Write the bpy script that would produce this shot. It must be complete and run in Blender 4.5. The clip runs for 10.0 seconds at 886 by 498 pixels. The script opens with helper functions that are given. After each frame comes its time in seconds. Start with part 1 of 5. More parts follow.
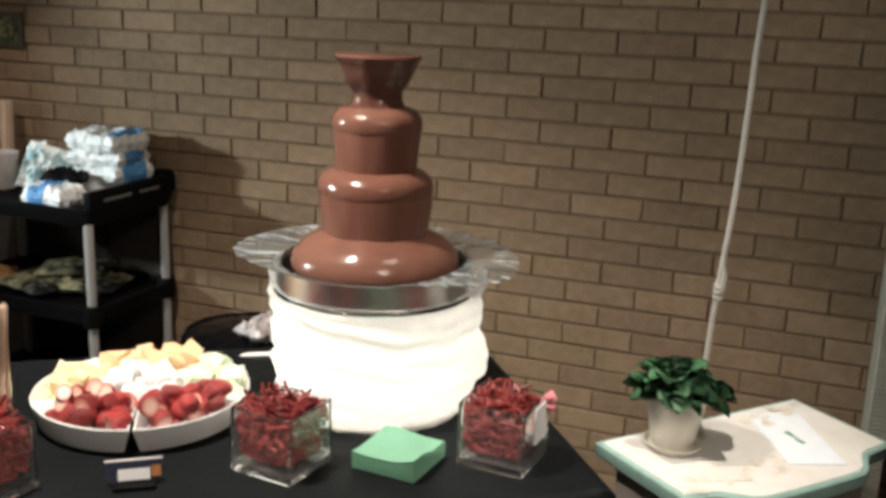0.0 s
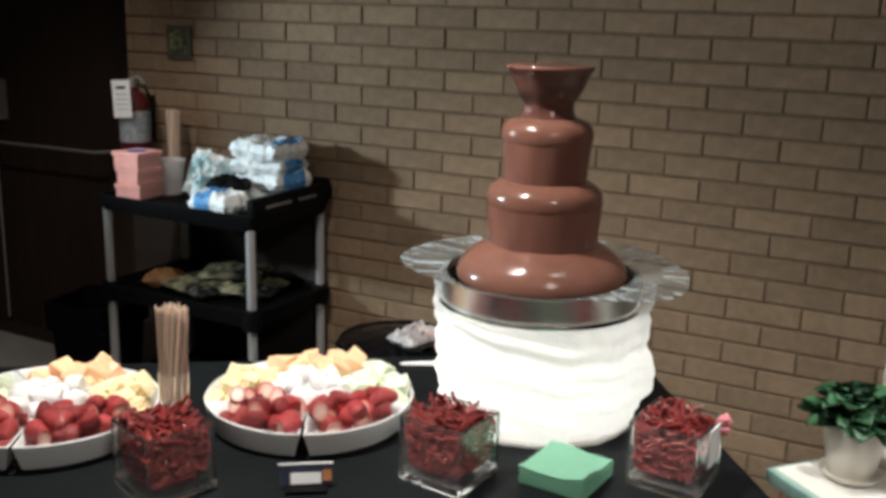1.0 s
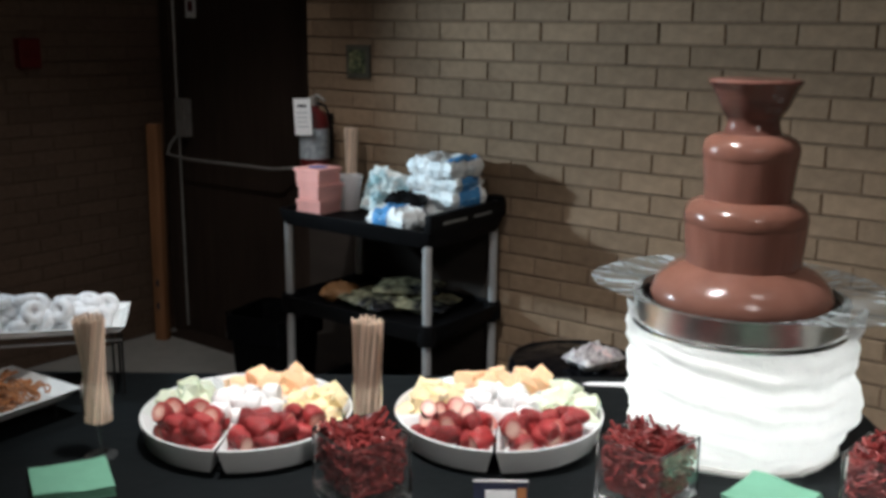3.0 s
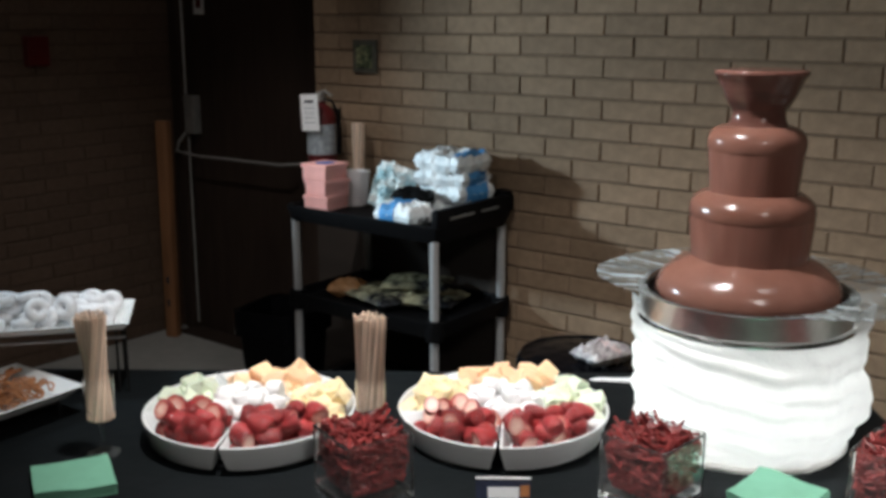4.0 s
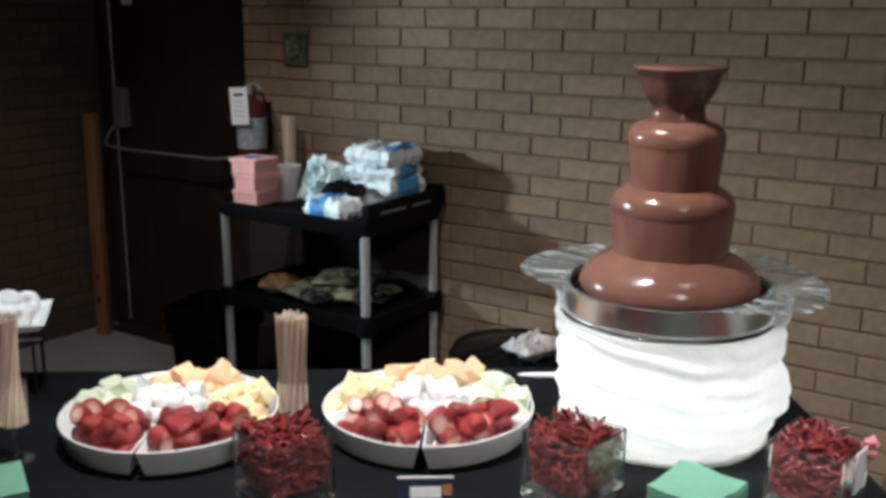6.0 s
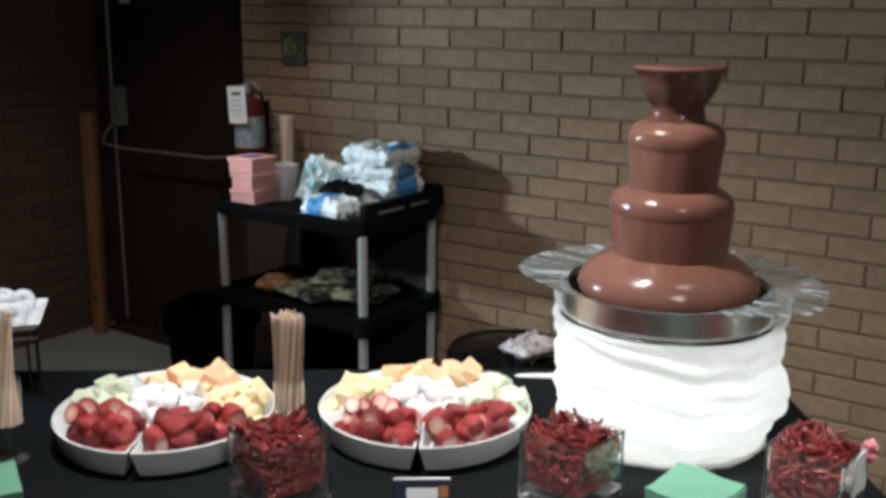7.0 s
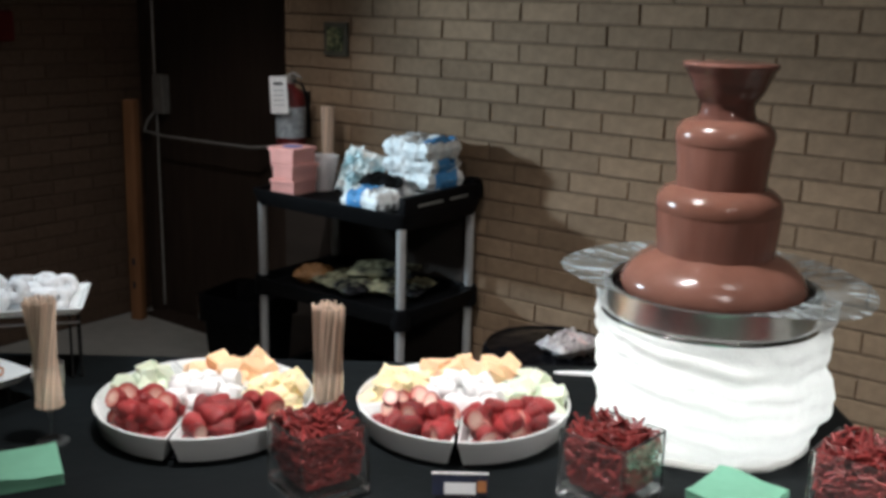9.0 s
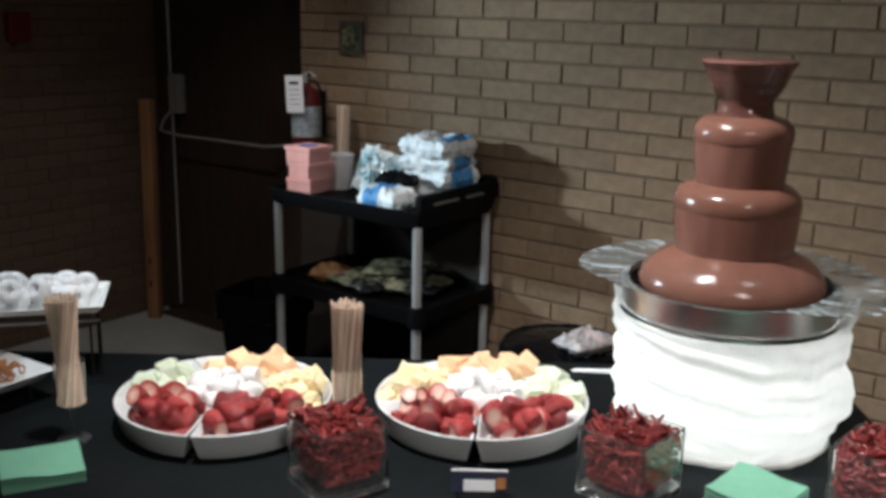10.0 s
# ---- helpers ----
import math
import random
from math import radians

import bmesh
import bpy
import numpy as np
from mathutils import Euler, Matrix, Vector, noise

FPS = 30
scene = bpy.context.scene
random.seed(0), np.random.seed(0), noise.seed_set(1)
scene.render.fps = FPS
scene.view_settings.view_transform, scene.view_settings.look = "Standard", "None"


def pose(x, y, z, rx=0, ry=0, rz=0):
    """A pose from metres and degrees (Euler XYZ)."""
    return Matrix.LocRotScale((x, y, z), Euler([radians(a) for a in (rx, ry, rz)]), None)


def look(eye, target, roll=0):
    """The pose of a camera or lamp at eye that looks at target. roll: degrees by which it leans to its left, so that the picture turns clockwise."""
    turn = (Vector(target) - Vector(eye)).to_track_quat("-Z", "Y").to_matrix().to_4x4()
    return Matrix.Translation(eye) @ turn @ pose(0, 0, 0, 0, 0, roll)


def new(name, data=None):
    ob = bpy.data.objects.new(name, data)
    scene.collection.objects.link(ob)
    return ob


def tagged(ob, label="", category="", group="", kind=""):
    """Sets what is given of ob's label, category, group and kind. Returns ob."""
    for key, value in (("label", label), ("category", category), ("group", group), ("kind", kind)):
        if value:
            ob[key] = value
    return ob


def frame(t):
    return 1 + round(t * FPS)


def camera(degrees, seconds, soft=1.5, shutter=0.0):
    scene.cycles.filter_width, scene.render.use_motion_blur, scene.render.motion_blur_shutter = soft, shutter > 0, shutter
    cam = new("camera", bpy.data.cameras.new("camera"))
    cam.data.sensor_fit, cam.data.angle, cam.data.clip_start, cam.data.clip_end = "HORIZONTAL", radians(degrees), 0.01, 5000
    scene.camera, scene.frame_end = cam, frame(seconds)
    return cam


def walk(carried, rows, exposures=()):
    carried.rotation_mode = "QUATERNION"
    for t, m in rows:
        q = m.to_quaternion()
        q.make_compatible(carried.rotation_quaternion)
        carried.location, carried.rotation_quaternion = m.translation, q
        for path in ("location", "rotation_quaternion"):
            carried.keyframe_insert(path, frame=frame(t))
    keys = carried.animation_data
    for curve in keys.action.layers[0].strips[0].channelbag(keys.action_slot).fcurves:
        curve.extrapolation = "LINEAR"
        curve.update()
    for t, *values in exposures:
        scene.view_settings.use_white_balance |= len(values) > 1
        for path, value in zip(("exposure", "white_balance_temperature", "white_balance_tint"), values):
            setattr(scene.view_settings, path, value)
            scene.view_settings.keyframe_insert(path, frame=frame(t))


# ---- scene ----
from math import cos, sin, pi, sqrt, atan2

# ---------------------------------------------------------------- camera
cam = camera(47.8, 10.0, soft=3.6)
PATH = [  # seconds, eye, yaw, pitch, roll
    (0.0, 1.135, -2.843, 1.607, 21.16, -14.01, -1.98),
    (0.5, 1.087, -2.854, 1.607, 24.56, -13.74, -1.76),
    (1.0, 1.054, -2.861, 1.604, 28.72, -13.64, -1.43),
    (1.5, 1.029, -2.867, 1.601, 31.04, -13.50, -1.47),
    (2.0, 1.005, -2.877, 1.598, 32.68, -13.29, -1.25),
    (2.5, 0.982, -2.884, 1.599, 35.42, -12.93, -0.77),
    (3.0, 0.964, -2.899, 1.592, 37.30, -12.66, -0.55),
    (3.2, 0.961, -2.895, 1.593, 37.85, -12.94, -0.41),
    (4.3, 0.985, -2.868, 1.587, 38.12, -12.92, 0.03),
    (4.5, 0.994, -2.870, 1.589, 37.46, -12.89, -0.13),
    (5.0, 1.006, -2.863, 1.590, 36.11, -13.19, 0.08),
    (5.5, 1.008, -2.845, 1.591, 35.47, -12.99, -0.10),
    (5.7, 1.003, -2.838, 1.595, 35.17, -13.28, -0.11),
    (6.8, 0.992, -2.818, 1.598, 34.67, -13.59, -0.44),
    (7.0, 0.991, -2.820, 1.594, 34.79, -13.44, -0.54),
    (7.5, 0.986, -2.827, 1.591, 35.68, -13.45, -1.20),
    (8.0, 0.980, -2.834, 1.593, 35.82, -13.51, -1.27),
    (8.5, 0.978, -2.830, 1.588, 36.72, -14.02, -0.77),
    (9.0, 0.970, -2.822, 1.589, 36.73, -13.78, -1.43),
    (9.5, 0.963, -2.829, 1.590, 36.95, -14.03, -1.68),
    (10.0, 0.965, -2.833, 1.588, 37.48, -13.86, -1.12),
]


def aim(x, y, z, yaw, pitch, roll):
    a, b = radians(yaw), radians(pitch)
    return look((x, y, z), (x - sin(a) * cos(b), y + cos(a) * cos(b), z + sin(b)), -roll)


walk(cam, [(t, aim(*r)) for t, *r in PATH], exposures=[(0.0, 0.37, 6950, 13), (0.8, 0.22, 6480, 11), (1.5, 0.13, 6120, 10), (3.0, 0.10, 5940, 10), (10.0, 0.10, 5940, 10)])

# ---------------------------------------------------------------- light
world = bpy.data.worlds.new("room")
scene.world = world
world.use_nodes = True
world.node_tree.nodes["Background"].inputs[0].default_value = (0.5, 0.55, 0.6, 1)
world.node_tree.nodes["Background"].inputs[1].default_value = 0.02

CEILING = 2.75
# unseen recessed ceiling spots: place, aim, power, cone, colour
WARM, COOL = (1.0, 0.94, 0.86), (0.80, 0.95, 1.0)
SPOTS = [
    ((-0.28, -1.75, CEILING - 0.03), (-0.15, -1.12, 0.75), 238, 77, WARM),
    ((1.00, -1.36, CEILING - 0.03), (1.00, -0.85, 0.70), 112, 50, WARM),
    ((-1.80, -1.04, CEILING - 0.03), (-2.35, -0.30, 0.0), 34, 74, WARM),
    # these two are added to brighten the cart's left goods and the donuts
    ((-1.20, -1.70, CEILING - 0.03), (-1.64, -0.20, 1.08), 62, 26, WARM),
    ((-1.62, -2.15, CEILING - 0.03), (-1.14, -1.62, 0.92), 58, 27, COOL),
]


def spot_lamp(eye, target, power, cone, colour):
    d = bpy.data.lights.new("spot", "SPOT")
    d.energy, d.color, d.spot_size, d.spot_blend, d.shadow_soft_size = power, colour, radians(cone), 1.0, 0.04
    o = new("spot", d)
    o.matrix_world = look(eye, target)
    return o


for s in SPOTS:
    spot_lamp(*s)

# small unseen ceiling panel, added as fill from the room's right side
PANEL = (1.9, -2.9, CEILING - 0.035)
d = bpy.data.lights.new("unseen_panel_light", "AREA")
d.shape, d.size, d.size_y, d.energy, d.color = "RECTANGLE", 0.42, 0.30, 24, (1.0, 0.92, 0.82)
o = new("unseen_panel_light", d)
o.matrix_world = look(PANEL, (PANEL[0], PANEL[1], 0))

# cool white light from the left along the brick wall; its source is unseen
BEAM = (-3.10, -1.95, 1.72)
d = bpy.data.lights.new("unseen_spot", "SPOT")
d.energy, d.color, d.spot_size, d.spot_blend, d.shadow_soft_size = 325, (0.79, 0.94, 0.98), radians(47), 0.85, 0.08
o = new("unseen_spot", d)
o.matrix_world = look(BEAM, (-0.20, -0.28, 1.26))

# ---------------------------------------------------------------- materials


def material(name, colour, rough=0.5, metal=0.0, vary=0.0, scale=30.0, bump=0.0, bump_scale=80.0, coat=0.0, random=0.0,
             island=0.0, emit=None, trans=0.0, ior=1.45, second=None, second_scale=6.0, subsurface=0.0, stretch=None):
    """A node material: colour with fine grain and broad blotches, fine relief, and a shade of its own for each object or island."""
    m = bpy.data.materials.new(name)
    m.use_nodes = True
    nt = m.node_tree
    n, l = nt.nodes, nt.links
    b = n["Principled BSDF"]
    b.inputs["Base Color"].default_value = (*colour, 1)
    b.inputs["Roughness"].default_value = rough
    b.inputs["Metallic"].default_value = metal
    b.inputs["IOR"].default_value = ior
    b.inputs["Coat Weight"].default_value = coat
    b.inputs["Coat Roughness"].default_value = 0.08
    b.inputs["Transmission Weight"].default_value = trans
    if subsurface:
        b.inputs["Subsurface Weight"].default_value = subsurface
        b.inputs["Subsurface Radius"].default_value = (0.01, 0.006, 0.004)
    if emit:
        b.inputs["Emission Color"].default_value = (*emit[0], 1)
        b.inputs["Emission Strength"].default_value = emit[1]
    at = n.new("ShaderNodeTexCoord")
    src = at.outputs["Object"]
    if stretch:
        mp = n.new("ShaderNodeMapping")
        mp.inputs["Scale"].default_value = stretch
        l.new(src, mp.inputs["Vector"])
        src = mp.outputs["Vector"]

    def noise_node(sc, detail=4.0):
        t = n.new("ShaderNodeTexNoise")
        t.inputs["Scale"].default_value = sc
        t.inputs["Detail"].default_value = detail
        l.new(src, t.inputs["Vector"])
        return t

    if vary or second or random or island:
        hsv = n.new("ShaderNodeHueSaturation")
        hsv.inputs["Color"].default_value = (*colour, 1)
        if second:
            mix = n.new("ShaderNodeMix")
            mix.data_type = "RGBA"
            t = noise_node(second_scale, 5)
            ramp = n.new("ShaderNodeMapRange")
            ramp.inputs["From Min"].default_value, ramp.inputs["From Max"].default_value = 0.38, 0.62
            l.new(t.outputs["Fac"], ramp.inputs["Value"])
            l.new(ramp.outputs["Result"], mix.inputs["Factor"])
            mix.inputs["A"].default_value, mix.inputs["B"].default_value = (*colour, 1), (*second, 1)
            l.new(mix.outputs["Result"], hsv.inputs["Color"])
        total = n.new("ShaderNodeMath")
        total.operation = "ADD"
        total.inputs[0].default_value = 1.0
        total.inputs[1].default_value = 0.0
        last = total
        if vary:
            t = noise_node(scale)
            r = n.new("ShaderNodeMapRange")
            r.inputs["From Min"].default_value, r.inputs["From Max"].default_value = 0.25, 0.75
            r.inputs["To Min"].default_value, r.inputs["To Max"].default_value = -vary, vary
            l.new(t.outputs["Fac"], r.inputs["Value"])
            l.new(r.outputs["Result"], last.inputs[1])
        for amount, kind in ((random, "ShaderNodeObjectInfo"), (island, "ShaderNodeNewGeometry")):
            if amount:
                i = n.new(kind)
                r = n.new("ShaderNodeMapRange")
                r.inputs["To Min"].default_value, r.inputs["To Max"].default_value = -amount, amount
                l.new(i.outputs["Random" if random and kind.endswith("Info") else "Random Per Island"], r.inputs["Value"])
                a = n.new("ShaderNodeMath")
                a.operation = "ADD"
                l.new(last.outputs[0], a.inputs[0])
                l.new(r.outputs["Result"], a.inputs[1])
                last = a
        l.new(last.outputs[0], hsv.inputs["Value"])
        l.new(hsv.outputs["Color"], b.inputs["Base Color"])
    if bump:
        t = noise_node(bump_scale, 6)
        bp = n.new("ShaderNodeBump")
        bp.inputs["Strength"].default_value = bump
        bp.inputs["Distance"].default_value = 0.01
        l.new(t.outputs["Fac"], bp.inputs["Height"])
        l.new(bp.outputs["Normal"], b.inputs["Normal"])
    return m


M = {}
M["brick"] = material("buff_brick", (0.190, 0.127, 0.077), 0.88, vary=0.13, scale=38, bump=0.35, bump_scale=110, random=0.13, second=(0.216, 0.146, 0.090), second_scale=7)
M["brick_rest"] = material("buff_brick_rest", (0.190, 0.127, 0.077), 0.88, vary=0.13, scale=38, bump=0.35, bump_scale=110, island=0.13, second=(0.216, 0.146, 0.090), second_scale=7)
# west wall's brick, darkened so that its colour carries the deep shade
M["shaded_brick"] = material("shaded_brick", (0.118, 0.075, 0.050), 0.8, vary=0.15, scale=40, bump=0.5, bump_scale=110, island=0.12)
M["mortar"] = material("dark_mortar", (0.128, 0.085, 0.053), 0.95, vary=0.2, scale=60, bump=0.6, bump_scale=150)
# west wall's mortar, darkened along with its brick for the same shade
M["mortar_shaded"] = material("brown_mortar", (0.098, 0.064, 0.043), 0.95, vary=0.2, scale=60, bump=0.6, bump_scale=150)
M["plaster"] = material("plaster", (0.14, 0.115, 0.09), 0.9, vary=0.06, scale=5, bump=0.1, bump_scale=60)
M["ceiling"] = material("ceiling_board", (0.48, 0.45, 0.41), 0.9, vary=0.05, scale=8, bump=0.2, bump_scale=90)
M["floor"] = material("floor_tile", (0.43, 0.42, 0.39), 0.5, vary=0.08, scale=18, second=(0.38, 0.37, 0.34), second_scale=3, bump=0.05)
M["cloth"] = material("black_tablecloth", (0.0050, 0.0066, 0.0074), 0.60, ior=1.22, vary=0.2, scale=9, bump=0.25, bump_scale=14)
M["black_plastic"] = material("black_plastic", (0.0045, 0.0045, 0.0050), 0.5, ior=1.15, vary=0.15, scale=30, bump=0.1, bump_scale=260)
M["shade_board"] = material("dark_shade_board", (0.040, 0.031, 0.025), 0.7, vary=0.2, scale=14, bump=0.1, bump_scale=60, stretch=(0.2, 1, 1))
M["gloss_black"] = material("gloss_black_plastic", (0.004, 0.004, 0.005), 0.07, ior=1.2, vary=0.2, scale=20, bump=0.8, bump_scale=16)
M["aluminium"] = material("grey_post", (0.50, 0.50, 0.50), 0.38, 0.5, vary=0.08, scale=40, bump=0.04, bump_scale=200)
M["steel"] = material("stainless_steel", (0.56, 0.56, 0.54), 0.34, 1.0, vary=0.08, scale=60, bump=0.06, bump_scale=50)
M["polished"] = material("polished_steel", (0.62, 0.62, 0.60), 0.14, 1.0, vary=0.1, scale=60, bump=0.15, bump_scale=90)
M["choc"] = material("melted_chocolate", (0.150, 0.067, 0.047), 0.20, ior=1.40, vary=0.14, scale=12, second=(0.172, 0.080, 0.059), second_scale=9, bump=0.15, bump_scale=28, subsurface=0.05)
# same chocolate, lightened in colour for the light its upright sheets miss
M["choc_sheet"] = material("falling_chocolate", (0.162, 0.070, 0.051), 0.13, ior=1.38, vary=0.18, scale=9, second=(0.196, 0.090, 0.067), second_scale=12, bump=0.10, bump_scale=12, stretch=(2.2, 2.2, 0.25), subsurface=0.05)
# crown's chocolate, darkened to put the shade under its flare into the colour
M["choc_shaded"] = material("shaded_running_chocolate", (0.098, 0.043, 0.033), 0.14, ior=1.38, vary=0.22, scale=8, second=(0.125, 0.056, 0.043), second_scale=10, bump=0.12, bump_scale=14, stretch=(0.5, 0.5, 3.0))
M["white_cloth"] = None
M["china"] = material("white_china", (0.74, 0.75, 0.74), 0.22, vary=0.03, scale=10, coat=0.2)
M["strawberry"] = material("strawberry_skin", (0.270, 0.030, 0.030), 0.32, vary=0.3, scale=90, bump=0.5, bump_scale=260, random=0.40, coat=0.08)
M["pineapple"] = material("pineapple_flesh", (0.88, 0.73, 0.44), 0.4, vary=0.12, scale=70, random=0.12, bump=0.5, bump_scale=160, subsurface=0.15)
M["cantaloupe"] = material("cantaloupe_flesh", (0.86, 0.56, 0.34), 0.4, vary=0.08, scale=60, random=0.10, bump=0.2, bump_scale=140, subsurface=0.15)
M["honeydew"] = material("honeydew_flesh", (0.70, 0.75, 0.59), 0.38, vary=0.08, scale=60, random=0.12, bump=0.2, bump_scale=140, subsurface=0.15)
M["marshmallow"] = material("marshmallow", (0.78, 0.77, 0.76), 0.85, vary=0.03, scale=80, random=0.04)
M["licorice"] = material("red_licorice", (0.180, 0.026, 0.024), 0.38, ior=1.36, vary=0.2, scale=60, island=0.5)
M["napkin"] = material("green_paper_napkin", (0.165, 0.38, 0.26), 0.85, vary=0.05, scale=40, bump=0.2, bump_scale=300)
M["wood_stick"] = material("bamboo", (0.60, 0.46, 0.35), 0.7, vary=0.12, scale=60, island=0.36, stretch=(1, 1, 0.1))
M["donut"] = material("powdered_sugar", (0.84, 0.84, 0.85), 0.95, vary=0.12, scale=60, bump=0.5, bump_scale=180, random=0.06)
M["pretzel"] = material("baked_pretzel", (0.33, 0.135, 0.050), 0.45, vary=0.3, scale=50, island=0.25)
M["wire"] = material("black_wire", (0.015, 0.015, 0.015), 0.4, 0.3)
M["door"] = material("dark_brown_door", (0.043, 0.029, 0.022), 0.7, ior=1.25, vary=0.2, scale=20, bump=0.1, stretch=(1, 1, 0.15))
M["door_metal"] = material("dull_door_metal", (0.392, 0.377, 0.348), 0.45, 0.5, vary=0.15, scale=30)
M["post_wood"] = material("stained_timber", (0.30, 0.140, 0.062), 0.55, vary=0.3, scale=25, bump=0.3, bump_scale=60, stretch=(1, 1, 0.12))
M["red"] = material("red_enamel", (0.085, 0.007, 0.007), 0.5, vary=0.1, scale=30)
M["box_red"] = material("bright_red_enamel", (0.11, 0.008, 0.007), 0.4, vary=0.1, scale=30)
M["paper"] = material("white_paper", (0.82, 0.82, 0.82), 0.85, vary=0.04, scale=50)
M["grey_label"] = material("grey_label", (0.30, 0.33, 0.35), 0.6, vary=0.35, scale=55)
M["ink"] = material("dark_ink", (0.04, 0.04, 0.05), 0.7)
M["pink"] = material("pink_card", (0.72, 0.34, 0.30), 0.75, vary=0.08, scale=25)
M["blue_card"] = material("blue_card", (0.04, 0.12, 0.35), 0.6)
M["pack_white"] = material("white_plastic_pack", (0.88, 0.88, 0.87), 0.25, vary=0.18, scale=50, bump=1.0, bump_scale=55, second=(0.72, 0.78, 0.80), second_scale=16)
M["pack_blue"] = material("blue_plastic_pack", (0.07, 0.25, 0.52), 0.55, vary=0.25, scale=28, bump=0.4, bump_scale=32)
M["pack_teal"] = material("pale_blue_plastic_pack", (0.36, 0.58, 0.64), 0.25, vary=0.25, scale=40, bump=1.0, bump_scale=45, second=(0.90, 0.90, 0.87), second_scale=17)
M["pack_olive"] = material("gold_green_plastic_pack", (0.34, 0.32, 0.20), 0.14, vary=0.4, scale=30, bump=1.0, bump_scale=36, second=(0.018, 0.018, 0.020), second_scale=11)
M["pack_tan"] = material("orange_brown_pack", (0.28, 0.14, 0.055), 0.45, vary=0.3, scale=30, bump=0.8, bump_scale=30)
M["frosted"] = material("frosted_plastic", (0.90, 0.87, 0.87), 0.30, trans=0.6, vary=0.05, scale=30)
M["cream"] = material("cream_painted_top", (0.79, 0.79, 0.76), 0.4, vary=0.04, scale=30, second=(0.74, 0.73, 0.68), second_scale=7)
M["teal"] = material("teal_painted_edge", (0.26, 0.42, 0.38), 0.5, vary=0.15, scale=25)
M["cabinet"] = material("taupe_cabinet", (0.25, 0.215, 0.19), 0.6, vary=0.15, scale=12)
M["pot"] = material("cream_glazed_pot", (0.66, 0.63, 0.56), 0.4, vary=0.06, scale=14)
M["soil"] = material("potting_soil", (0.03, 0.02, 0.014), 0.95, vary=0.4, scale=120, bump=1.0)
M["leaf"] = material("dark_green_leaf", (0.055, 0.155, 0.075), 0.34, vary=0.3, scale=60, random=0.35)
M["rope"] = material("cotton_rope", (0.44, 0.42, 0.38), 0.9, vary=0.15, scale=120, bump=0.6, bump_scale=220)
M["grey_post"] = material("ribbed_grey_metal", (0.34, 0.33, 0.28), 0.5, 0.2, vary=0.1, scale=30)
M["plate_metal"] = material("wall_plate_metal", (0.050, 0.046, 0.032), 0.8, vary=0.3, scale=45)
M["plate_dark"] = material("plate_screen", (0.022, 0.032, 0.018), 0.9, ior=1.2, vary=0.5, scale=60, second=(0.15, 0.15, 0.08), second_scale=46)
M["photo"] = material("printed_card", (0.02, 0.025, 0.05), 0.5, vary=0.3, scale=60)
M["lamp_glow"] = material("ceiling_lamp_glass", (0.9, 0.85, 0.75), 0.5, emit=((1.0, 0.84, 0.66), 8.0))
M["panel_glow"] = material("panel_diffuser", (0.8, 0.8, 0.78), 0.6, emit=((1.0, 0.93, 0.84), 8.0))
M["drum"] = material("glowing_drum", (0.9, 0.9, 0.88), 0.6, emit=((1.0, 0.995, 0.945), 1.95))


def glass_material(name, through_it, rough):
    m = bpy.data.materials.new(name)
    m.use_nodes = True
    b = m.node_tree.nodes["Principled BSDF"]
    b.inputs["Base Color"].default_value = (0.96, 0.98, 0.97, 1)
    b.inputs["Roughness"].default_value = rough
    b.inputs["Transmission Weight"].default_value = through_it
    b.inputs["IOR"].default_value = 1.45
    return m


def cloth_material():
    """Thin white fabric: lit by the lamps, and letting through the light of the drum that it wraps."""
    m = bpy.data.materials.new("thin_white_fabric")
    m.use_nodes = True
    n, l = m.node_tree.nodes, m.node_tree.links
    out = n["Material Output"]
    b = n["Principled BSDF"]
    b.inputs["Base Color"].default_value = (0.78, 0.77, 0.74, 1)
    b.inputs["Roughness"].default_value = 0.9
    t = n.new("ShaderNodeBsdfTranslucent")
    t.inputs["Color"].default_value = (0.85, 0.85, 0.82, 1)
    mix = n.new("ShaderNodeMixShader")
    mix.inputs[0].default_value = 0.45
    tx = n.new("ShaderNodeTexNoise")
    tx.inputs["Scale"].default_value = 60
    bp = n.new("ShaderNodeBump")
    bp.inputs["Strength"].default_value = 0.3
    bp.inputs["Distance"].default_value = 0.01
    l.new(tx.outputs["Fac"], bp.inputs["Height"])
    l.new(bp.outputs["Normal"], b.inputs["Normal"])
    l.new(b.outputs[0], mix.inputs[1])
    l.new(t.outputs[0], mix.inputs[2])
    l.new(mix.outputs[0], out.inputs["Surface"])
    return m


